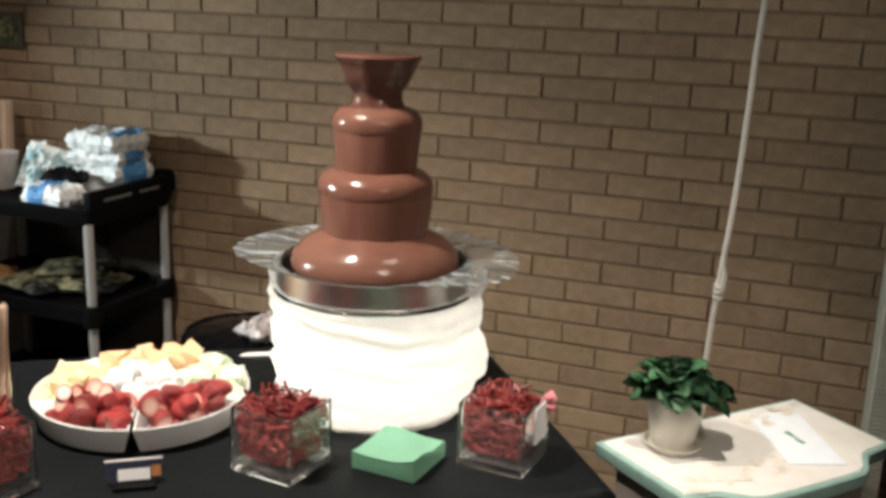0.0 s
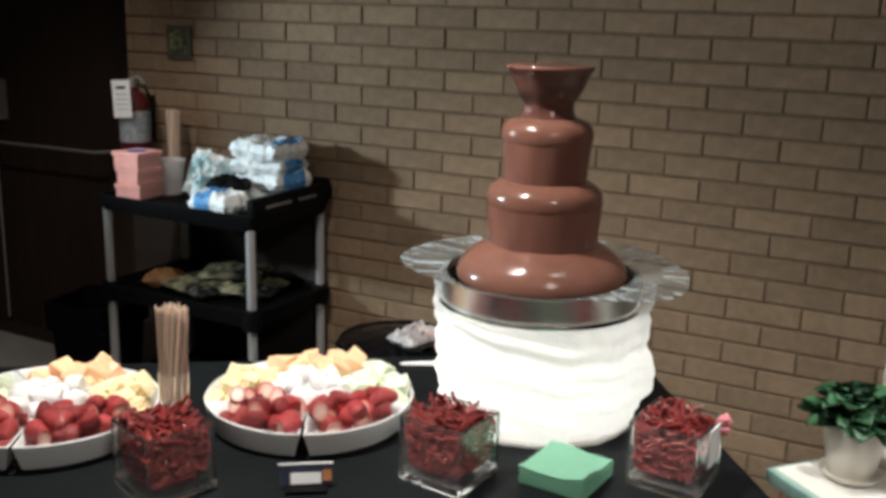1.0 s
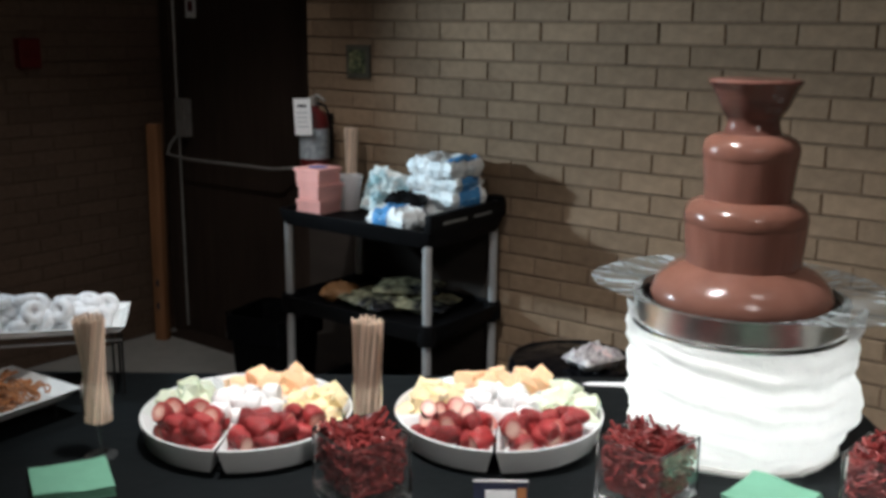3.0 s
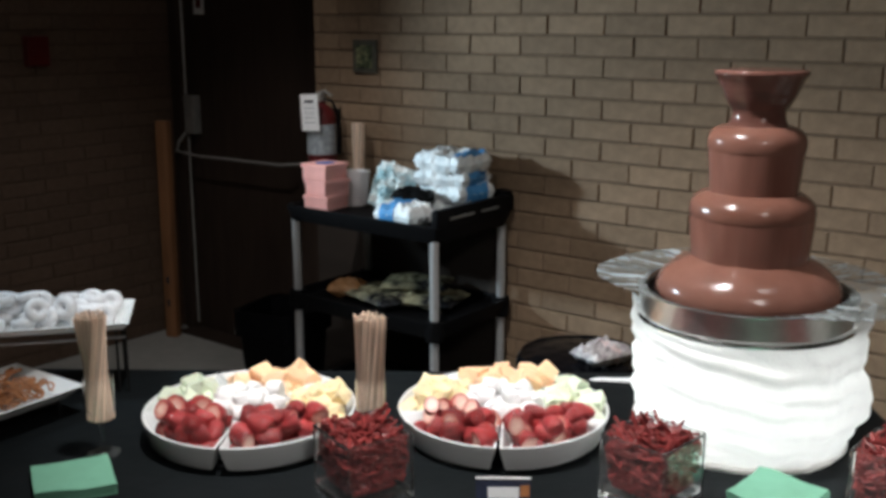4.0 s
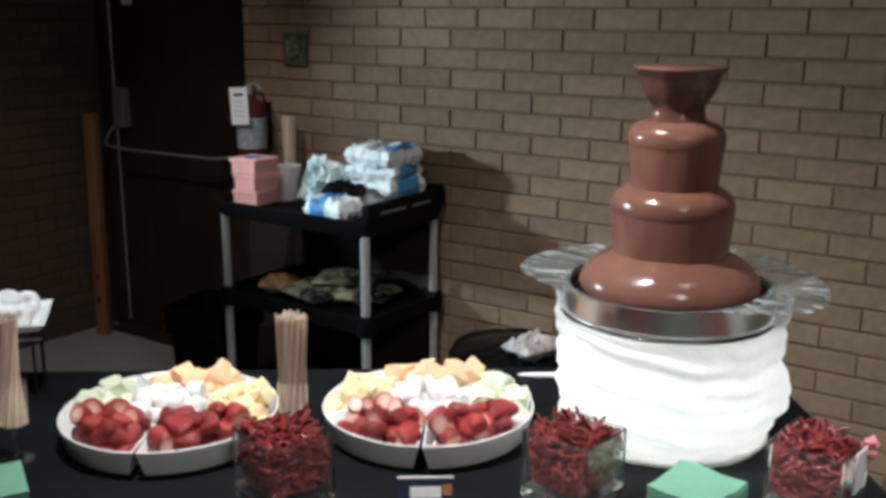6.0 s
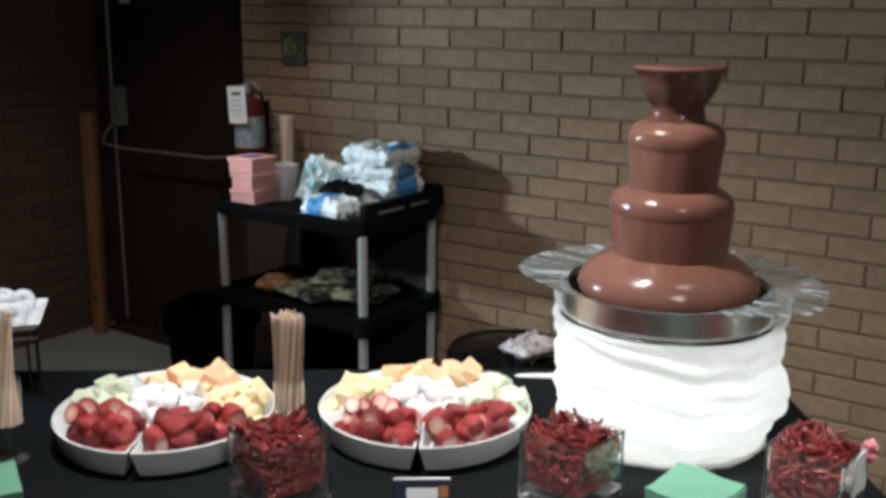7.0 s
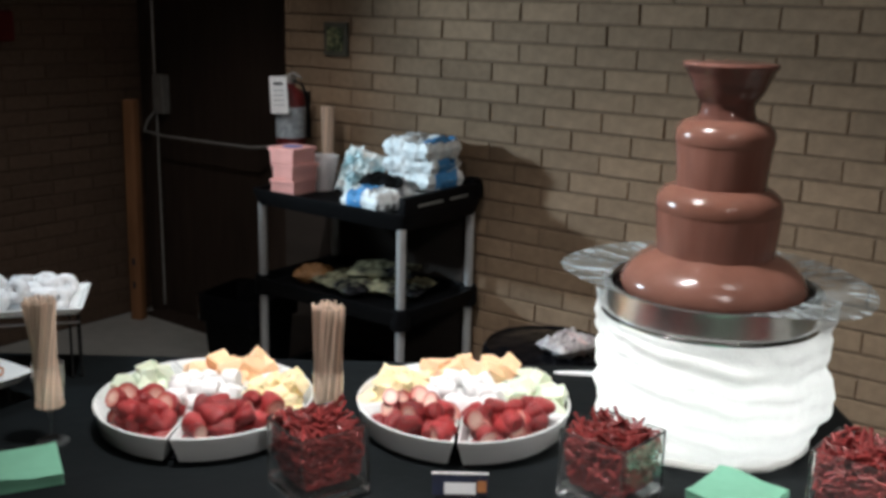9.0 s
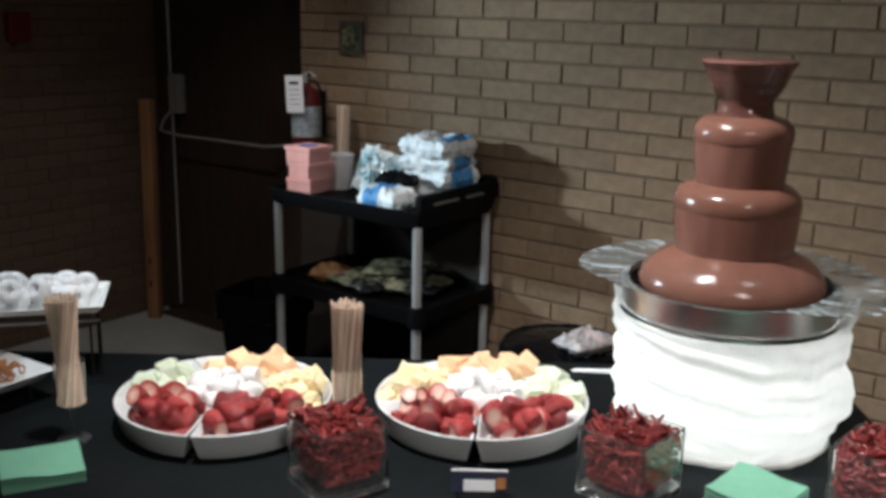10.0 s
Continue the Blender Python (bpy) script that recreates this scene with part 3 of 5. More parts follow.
CON_TURN = 50.0   # direction of its straight back
con = thing("console_table", "small cream console with a bowed front and teal painted edge", "console table", at=pose(CON_L.x, CON_L.y, 0, 0, 0, CON_TURN))


def console_outline(inset):
    """x along the back, y negative towards the bowed front."""
    w, d0, d1 = 0.60, 0.285, 0.36
    pts = [(w - inset, -inset), (inset, -inset)]
    for k in range(25):
        b = k / 24
        f = min(1.0, max(0.0, (0.5 - abs(b - 0.5) - (0.135 if b > 0.5 else 0.09)) / 0.16))
        f = f * f * (3 - 2 * f)
        bow = 0.02 * (1 - (2 * b - 1) ** 2)
        pts.append((inset + b * (w - 2 * inset), -(d0 + (d1 - d0 - 0.02) * f + bow - inset)))
    return pts


CON_Z = 0.69
ed = [(0.012, -0.036), (0.003, -0.034), (0.0, -0.029), (0.0, -0.005), (0.004, -0.0015), (0.010, -0.002)]
part("moulded_edge", outward(loft([[(x, y, CON_Z + dz) for x, y in console_outline(i)] for i, dz in ed])), M["teal"], con, "teal painted moulded edge", smooth=True)
part("top_panel", outward(loft([[(x, y, CON_Z + dz) for x, y in console_outline(i)] for i, dz in ((0.012, -0.01), (0.012, 0.0))])), M["cream"], con, "cream painted top with faint flowers")
part("body", outward(loft([[(x, y, z) for x, y in console_outline(0.035)] for z in (0.10, CON_Z - 0.036)])), M["cabinet"], con)
for x, y in ((0.06, -0.06), (0.54, -0.06), (0.06, -0.24), (0.54, -0.24)):
    part("leg", box(0.05, 0.05, 0.1, (x, y, 0), 0.006), M["cabinet"], con)
# faint painted flowers along the top
rngf = random.Random(5)
bm = bmesh.new()
for k in range(26):
    cx, cy = (rngf.uniform(0.03, 0.3), rngf.uniform(-0.29, -0.22)) if k < 15 else (rngf.uniform(0.38, 0.57), rngf.uniform(-0.1, -0.03))
    for q in range(4):
        a = rngf.uniform(0, 6.28)
        r = rngf.uniform(0.004, 0.009)
        loop = [(cx + 0.01 * cos(a) + r * cos(i) * 1.5, cy + 0.01 * sin(a) + r * sin(i), CON_Z + 0.0005 + 0.00003 * (4 * k + q)) for i in (0, 1.05, 2.1, 3.14, 4.2, 5.2)]
        bm.faces.new([bm.verts.new(p) for p in loop])
M["flower_paint"] = material("faded_flower_paint", (0.72, 0.69, 0.62), 0.6, vary=0.2, scale=40)
tagged(part("flower_painting", bm, M["flower_paint"], con, "faded painted flowers"), kind="stuff")


env = thing("envelope", "long white envelope with a green mark on the console", "envelope", at=pose(1.132, -0.643, CON_Z + 0.001, 0, 0, -66))
M["mark_green"] = material("green_print", (0.13, 0.34, 0.24), 0.7, vary=0.2, scale=40)
M["envelope"] = material("white_envelope_paper", (0.80, 0.87, 0.93), 0.8, vary=0.03, scale=30)
part("paper", box(0.262, 0.124, 0.0015, (0, 0, 0)), M["envelope"], env)
for k in range(3):
    part("green_mark", box((0.022, 0.014, 0.020)[k], (0.013, 0.008, 0.011)[k], 0.0006, (-0.020 + 0.020 * k, -0.004 + 0.005 * k, 0.0017), turn=(20, 50, 30)[k]), M["mark_green"], env, "small green printed mark")

# potted plant on the console
PLANT = (0.889, -0.804, CON_Z)
plant = thing("potted_plant", "leafy green plant in a cream pot with saucer", "potted plant", at=pose(*PLANT))
part("saucer", lathe([(0, 0.001), (0.05, 0.001), (0.063, 0.012), (0.064, 0.016), (0.060, 0.016), (0.052, 0.007), (0, 0.007)], 40), M["pot"], plant, smooth=True)
part("pot", lathe([(0, 0.008), (0.044, 0.008), (0.051, 0.04), (0.061, 0.095), (0.0665, 0.122), (0.066, 0.128), (0.060, 0.128), (0.055, 0.11), (0, 0.11)], 40), M["pot"], plant, smooth=True)
part("soil", lathe([(0, 0.118), (0.055, 0.113)], 24), M["soil"], plant)


def leaf_mesh():
    bm = bmesh.new()
    n = 6
    rows = []
    for i in range(n + 1):
        s = i / n
        w = 0.52 * sin(pi * (0.06 + 0.94 * s) ** 0.8) ** 0.72 * (1 - 0.1 * s) if i < n else 0.05
        z = 0.18 * sin(s * 2.2) - 0.35 * s * s
        rows.append([bm.verts.new((s, y * w, z + 0.16 * abs(y) * w)) for y in (-1, -0.45, 0, 0.45, 1)])
    for a, b in zip(rows, rows[1:]):
        for j in range(4):
            bm.faces.new((a[j], b[j], b[j + 1], a[j + 1]))
    for f in list(bm.faces):
        f.smooth = True
    bmesh.ops.solidify(bm, geom=list(bm.faces), thickness=0.02)
    return finish(bm, "leaf", M["leaf"])


LEAF = leaf_mesh()
rngl = random.Random(11)
for k in range(112):
    a = rngl.uniform(0, 2 * pi)
    ring = rngl.random()
    r0 = 0.006 + 0.070 * ring
    ln = rngl.uniform(0.035, 0.055)
    tilt = 34 - 36 * ring + rngl.uniform(-18, 18)
    z = 0.131 + 0.030 * (1 - ring * ring) + rngl.uniform(-0.012, 0.012)
    if rngl.random() < 0.10:
        r0, z, tilt, a = 0.088, 0.128, -14, rngl.uniform(-0.6, 1.2)
    m = Matrix.Translation((r0 * cos(a), r0 * sin(a), z)) @ Matrix.Rotation(a + rngl.uniform(-0.6, 0.6), 4, "Z") @ Matrix.Rotation(radians(-tilt), 4, "Y") @ Matrix.Rotation(rngl.uniform(-0.5, 0.5), 4, "X") @ Matrix.Diagonal((ln, ln * 1.12, ln, 1))
    part("leaf", LEAF, None, plant, at=m)
for k in range(12):
    a = 2 * pi * k / 12
    part("stem", tube([(0.012 * cos(a), 0.012 * sin(a), 0.112), (0.03 * cos(a), 0.03 * sin(a), 0.14), (0.055 * cos(a), 0.055 * sin(a), 0.158)], 0.0022, 5), M["leaf"], plant, smooth=True)

# cord hanging from the ceiling behind the console
rope = thing("hanging_rope", "off-white twisted cotton rope with a knot, hanging from the ceiling", "rope")
top, low = Vector((1.026, -0.50, CEILING)), Vector((0.894, -0.50, 0.42))
pts = [top.lerp(low, i / 24) + Vector((0.003 * sin(i * 0.9), 0, 0)) for i in range(25)]
part("cord", tube(pts, 0.0068, 8), M["rope"], rope, smooth=True)
kp = top.lerp(low, (CEILING - 0.965) / (CEILING - 0.42))
bm = bmesh.new()
for k in range(3):
    tube([kp + Vector((0.007 * cos(a * 1.05), 0.007 * sin(a * 1.05), (k - 1) * 0.013 + 0.006 * sin(a))) for a in range(7)], 0.006, 7, bm)
part("knot", bm, M["rope"], rope, smooth=True)
part("frayed_end", tube([kp + Vector((0.008, -0.008, 0.0)), kp + Vector((0.012, -0.01, 0.04)), kp + Vector((0.004, -0.012, 0.075))], [0.007, 0.006, 0.004], 6), M["rope"], rope, smooth=True)

# ---------------------------------------------------------------- chocolate fountain
FX, FY = 0.2536, -0.9670
BASE_Z = 1.015
DROP = pose(0, 0, -0.0065)
TIERS = pose(0, 0, -0.0032)
fountain = thing("chocolate_fountain", "tiered chocolate fountain running with milk chocolate over a steel basin", "chocolate fountain", at=pose(FX, FY, 0))
part("basin", lathe([(0, BASE_Z), (0.197, BASE_Z), (0.2075, BASE_Z + 0.004), (0.2100, BASE_Z + 0.012), (0.2112, 1.062), (0.2140, 1.068), (0.2095, 1.070), (0.197, 1.043), (0.188, 1.026), (0, 1.026)], 96), M["steel"], fountain, "brushed stainless steel basin", smooth=True, at=DROP)


part("lower_flange", lathe([(0.2080, 1.0105), (0.2150, 1.0095), (0.2165, 1.0125), (0.2130, 1.0170), (0.2105, 1.0175)], 96, closed=True), M["polished"], fountain, "polished steel lip", smooth=True, at=DROP)


def crumple(r, a):
    """Height of the creased film: fine creases that run outwards, over broad swells."""
    w = 0.5 * noise.noise(Vector((cos(a) * 3, sin(a) * 3, r * 14)))
    one = 1 - 2.4 * abs(noise.noise(Vector((r * 9 + w * 1.6, cos(a + r * 2) * 9, sin(a + r * 2) * 9))))
    two = 1 - 2.4 * abs(noise.noise(Vector((r * 22 + w, cos(a - r * 3) * 19 + 9, sin(a - r * 3) * 19))))
    three = 1 - 2.4 * abs(noise.noise(Vector((r * 34, cos(a) * 5 + 4, sin(a) * 5))))
    return 0.0024 * one + 0.0008 * two + 0.0010 * three + 0.002 * noise.noise(Vector((cos(a) * 1.8, sin(a) * 1.8, 11)))


def film_ring():
    bm = bmesh.new()
    seg = 420
    rings = []
    for j in range(31):
        ring = []
        for i in range(seg):
            a = 2 * pi * i / seg
            g = min(1.0, (1 - cos(a + 1.40)) / (0.95 - 0.22 * max(0.0, sin(a + 1.40))))
            g = g * g * (3 - 2 * g)                     # folded in and pulled smooth at the front
            s = j / 30
            r = 0.2085 - 0.013 * g + (0.012 + 0.100 * g) * s
            z = 1.0715 + 0.0050 * g + (0.003 + 0.002 * g - 0.009 * g * max(0.0, sin(a + 1.90))) * s      # drooping beside the front
            k = min(1.0, s * 3) * min(1.0, 0.25 + (1 - s) * 4) * (0.12 + 0.88 * g)
            ring.append(bm.verts.new((r * cos(a), r * sin(a), z + k * crumple(r, a))))
        rings.append(ring)
    rings.append([bm.verts.new((v.co.x * 0.996, v.co.y * 0.996, v.co.z - 0.0015)) for v in rings[-1]])
    for lo, hi in zip(rings, rings[1:]):
        for i in range(seg):
            bm.faces.new((lo[i], lo[(i + 1) % seg], hi[(i + 1) % seg], hi[i]))
    return outward(bm)


part("wide_rim", film_ring(), M["film"], fountain, "wide shiny rim with crumpled clear film", smooth=True, at=DROP)
# black ring added over the steel to stand in for the gap's shade
part("dark_gap_ring", lathe([(0.172, 1.046), (0.188, 1.0525), (0.1945, 1.0660), (0.1965, 1.0705), (0.1945, 1.0710), (0.186, 1.0580), (0.172, 1.051)], 72, closed=True), M["gloss_black"], fountain, smooth=True, at=pose(0, 0, -0.014))


def streak(amount, freq, seed):
    def w(a, r, z):
        q = noise.noise(Vector((cos(a) * freq, sin(a) * freq, z * 3 + seed)))
        return amount * q, 0
    return w


def flow(amount, seed):
    def w(a, r, z):
        q = noise.noise(Vector((cos(a) * 1.6, sin(a) * 1.6, z * 8 + seed)))
        return amount * q, amount * 0.7 * noise.noise(Vector((cos(a) * 2.0, sin(a) * 2.0, seed + 5)))
    return w


part("chocolate_pool", lathe([(0.0, 1.1425), (0.105, 1.1412), (0.122, 1.1370), (0.145, 1.1245), (0.163, 1.1080), (0.175, 1.0910), (0.180, 1.074), (0.178, 1.058), (0.168, 1.046), (0.0, 1.044)], 120, wobble=flow(0.003, 2)), M["choc"], fountain, "lowest dome of flowing chocolate", smooth=True, at=pose(0, 0, -0.0105))
part("chocolate_curtain", lathe([(0.1120, 1.110), (0.1134, 1.135), (0.1150, 1.15), (0.1178, 1.18), (0.1199, 1.207), (0.1205, 1.220)], 160, wobble=streak(0.0009, 5, 1)), M["choc_sheet"], fountain, smooth="all", at=TIERS)
part("chocolate_dome", lathe([(0.1202, 1.2130), (0.1210, 1.2155), (0.1216, 1.2205), (0.1216, 1.2270), (0.1195, 1.2375), (0.1160, 1.2450), (0.107, 1.254), (0.094, 1.262), (0.076, 1.264), (0, 1.264)], 120, wobble=flow(0.0012, 7)), M["choc"], fountain, smooth="all", at=TIERS)
part("chocolate_curtain", lathe([(0.083, 1.254), (0.0855, 1.27), (0.0885, 1.31), (0.0917, 1.338), (0.0926, 1.352)], 160, wobble=streak(0.0008, 5, 4)), M["choc_sheet"], fountain, smooth="all", at=TIERS)
part("chocolate_dome", lathe([(0.0925, 1.3440), (0.0933, 1.3465), (0.0940, 1.3520), (0.0942, 1.3580), (0.0937, 1.3650), (0.0905, 1.375), (0.082, 1.385), (0.066, 1.392), (0.05, 1.394), (0, 1.394)], 120, wobble=flow(0.0011, 12)), M["choc"], fountain, smooth="all", at=TIERS)


def ripple(a, r, z):
    """Fine level ripples of the chocolate that runs down the crown."""
    k = 1.0 if r > 0.06 else 0.5
    q = sin(z * 560 + 2.5 * noise.noise(Vector((cos(a) * 1.5, sin(a) * 1.5, z * 12))))
    return 0.00025 * k * q + 0.0020 * noise.noise(Vector((cos(a) * 2.2, sin(a) * 2.2, z * 30))), 0


def fine(profile, step):
    """Adds points along a profile, no further apart than step."""
    out = [profile[0]]
    for p, q in zip(profile, profile[1:]):
        n = max(1, int(math.hypot(q[0] - p[0], q[1] - p[1]) / step))
        out += [(p[0] + (q[0] - p[0]) * k / n, p[1] + (q[1] - p[1]) * k / n) for k in range(1, n + 1)]
    return out


crown = fine([(0.060, 1.386), (0.0565, 1.394), (0.0530, 1.401), (0.0508, 1.409), (0.0505, 1.417), (0.0530, 1.4245), (0.0590, 1.4325), (0.0655, 1.4440), (0.0722, 1.4600), (0.0800, 1.4760), (0.0860, 1.4865)], 0.0022)
part("crown", lathe(crown + [(0.0890, 1.4895), (0.0898, 1.4930), (0.0880, 1.4970), (0.078, 1.4985), (0, 1.497)], 96, wobble=ripple), M["choc_shaded"], fountain, "flared crown brimming with chocolate", smooth="all", at=TIERS)

# glowing pedestal wrapped in white cloth
ped = thing("lit_pedestal", "drum pedestal glowing white through gathered white fabric", "pedestal", at=pose(FX + 0.0040, FY + 0.0008, TABLE_Z))
part("light_drum", lathe([(0, 0.004), (0.165, 0.004), (0.165, 0.205), (0.150, 0.215), (0, 0.215)], 48), M["drum"], ped, "glowing white drum")
part("support_post", lathe([(0, 0.2155), (0.10, 0.2155), (0.10, 0.250), (0.121, 0.250), (0.121, 0.2575), (0, 0.2575)], 32), M["steel"], ped)
part("support_ring", lathe([(0.12, 0.250), (0.19, 0.250), (0.19, 0.2583), (0.12, 0.2583)], 48, closed=True), M["steel"], ped)


def wrap_cloth():
    bm = bmesh.new()
    seg, lev = 180, 64
    rows = []
    toward = atan2(-2.83 - FY, 1.0 - FX)   # the side that faces the room
    for j in range(lev + 1):
        row = []
        for i in range(seg):
            a = 2 * pi * i / seg
            rel = (a - toward + pi) % (2 * pi) - pi
            peak = math.exp(-((abs(rel) - 1.45) / 0.17) ** 2)
            top = 0.2572 + (0.050 if rel > 0 else 0.036) * peak
            s = j / lev
            z = 0.003 + s * (top - 0.003)
            c, d = cos(a), sin(a)
            h = z + 0.020 * sin(rel * 1.2 + 0.6) + 0.010 * noise.noise(Vector((c * 2.5, d * 2.5, 4)))
            f = sin(h * 92 + 2.2 * noise.noise(Vector((c * 1.6, d * 1.6, z * 4)))) * 0.55 + 0.45 * sin(h * 171 + 1.7 + 2 * sin(rel))
            f *= 0.35 + 0.9 * abs(noise.noise(Vector((c * 1.9 + 3, d * 1.9, z * 7))))
            bulge = 0.03 * math.exp(-((rel - 1.45) / 0.3) ** 2) * math.exp(-((z - 0.105) / 0.05) ** 2)
            foot = -0.012 * max(0.0, 1 - z / 0.04)
            r = 0.2108 - 0.011 * (1 - peak) * s ** 7 + 0.0108 * f * (1 - 0.8 * s ** 7) + bulge + foot + 0.006 * sin(s * 3) + (0.026 if rel > 0 else 0.018) * peak * s * s + 0.0025 * noise.noise(Vector((c * 9, d * 9, z * 40)))
            row.append(bm.verts.new((r * c, r * d, z)))
        rows.append(row)
    for lo, hi in zip(rows, rows[1:]):
        for i in range(seg):
            bm.faces.new((lo[i], lo[(i + 1) % seg], hi[(i + 1) % seg], hi[i]))
    return bm


part("gathered_cloth", wrap_cloth(), M["white_cloth"], ped, "gathered white fabric", smooth="all")
# the cloth's loose hem on the table
part("hem", lathe([(0.185, 0.002), (0.205, 0.003), (0.213, 0.009), (0.212, 0.016), (0.200, 0.014)], 120, wobble=lambda a, r, z: (0.010 * noise.noise(Vector((cos(a) * 3, sin(a) * 3, 1))), 0.004 * noise.noise(Vector((cos(a) * 6, sin(a) * 6, 9))) + 0.002)), M["white_cloth"], ped, smooth="all")

# ---------------------------------------------------------------- fruit trays
TRAY_R = 0.219
GAP = -58.0


def dish_loop(a0, a1, r0, r1, z, inset):
    """A wedge's outline, drawn in by inset."""
    n = 12
    pts = []
    for i in range(n + 1):
        r = r1 - inset
        da = inset / r
        a = a0 + da + (a1 - a0 - 2 * da) * i / n
        pts.append((r * cos(a), r * sin(a), z))
    for i in range(n + 1):
        r = r0 + inset
        da = min(inset / r, (a1 - a0) * 0.45)
        a = a1 - da - (a1 - a0 - 2 * da) * i / n
        pts.append((r * cos(a), r * sin(a), z))
    return pts


def wedge_dish(a0, a1):
    lo = [(0.000, 0.015), (0.003, 0.012), (0.050, 0.0005), (0.052, 0.0015), (0.052, 0.0045), (0.050, 0.006), (0.008, 0.018)]
    bm = loft([dish_loop(a0, a1, 0.083, TRAY_R, z, i) for z, i in lo])
    return outward(bm)


def berry_mesh(seed, cut):
    """A hulled strawberry, lying on its side along x; cut: its top is sliced off pale."""
    rng = random.Random(seed)
    prof = [(0.0, -0.020), (0.006, -0.0175), (0.0105, -0.011), (0.0145, -0.002), (0.0162, 0.006), (0.0145, 0.0125)]
    if cut:
        prof = prof[:4] + [(0.0160, 0.0055), (0.0155, 0.0090)]
    prof += [(0.0140, 0.0106), (0, 0.0106)] if cut else [(0.009, 0.0158), (0, 0.0150)]
    bm = lathe(prof, 14, wobble=lambda a, r, z: (r * 0.12 * noise.noise(Vector((cos(a), sin(a), z * 60 + seed * 3))), 0))
    for f in bm.faces:
        if cut and f.calc_center_median().z > 0.0102:
            f.material_index = 1
    sc = rng.uniform(1.15, 1.4)
    bmesh.ops.transform(bm, matrix=Matrix.Rotation(pi / 2, 4, "Y") @ Matrix.Diagonal((sc * 0.9, sc * rng.uniform(0.8, 0.95), sc, 1)), verts=bm.verts)
    return finish(bm, "strawberry", [M["strawberry"], M["berry_flesh"]], True)


def half_berry_mesh(seed, sc=1.3):
    """A strawberry cut in half lengthwise, its pale inside facing up."""
    bm = bmesh.new()
    prof = [(0.0, -0.020), (0.006, -0.0175), (0.0105, -0.011), (0.0145, -0.002), (0.0162, 0.006), (0.0145, 0.0125), (0, 0.0145)]
    n = 8
    rows = []
    for r, z in prof:
        rows.append([bm.verts.new((sc * z, sc * r * cos(pi * i / n), sc * (0.006 - r * sin(pi * i / n)))) for i in range(n + 1)])
    for lo, hi in zip(rows, rows[1:]):
        for i in range(n):
            bm.faces.new((lo[i], lo[i + 1], hi[i + 1], hi[i]))
    cutf = [r[0] for r in rows] + [r[-1] for r in rows][::-1]
    f = bm.faces.new(cutf)
    f.material_index = 1
    bmesh.ops.remove_doubles(bm, verts=bm.verts, dist=0.0002)
    outward(bm)
    return finish(bm, "strawberry", [M["strawberry"], M["berry_flesh"]], True)


BERRIES = [berry_mesh(1, False), berry_mesh(2, True), berry_mesh(3, True), berry_mesh(4, True), berry_mesh(6, True), berry_mesh(7, False), berry_mesh(9, False), half_berry_mesh(5, 1.15)]


def chunk_set(size, mat, name, seed):
    return [finish(chunk(size, seed + k), name, mat, True) for k in range(4)]


PINE = chunk_set(0.033, M["pineapple"], "pineapple_chunk", 20)
CANT = chunk_set(0.041, M["cantaloupe"], "cantaloupe_chunk", 30)
DEW = chunk_set(0.037, M["honeydew"], "honeydew_chunk", 40)
MALLOW = [finish(lathe([(0, -0.0165), (0.014, -0.016), (0.0172, -0.012), (0.0178, 0), (0.0172, 0.012), (0.014, 0.016), (0, 0.0165)], 20), "marshmallow", M["marshmallow"], True)]
TAGS = {
    "strawberry": ("hulled red strawberry in a white serving dish", "strawberry", "strawberries in the trays"),
    "pineapple_chunk": ("yellow pineapple chunk in a white serving dish", "pineapple", "pineapple chunks in the trays"),
    "cantaloupe_chunk": ("orange cantaloupe chunk in a white serving dish", "cantaloupe", "cantaloupe chunks in the trays"),
    "honeydew_chunk": ("pale green honeydew chunk in a white serving dish", "honeydew", "honeydew chunks in the trays"),
    "marshmallow": ("white marshmallow in the tray's middle bowl", "marshmallow", "marshmallows in the trays"),
}


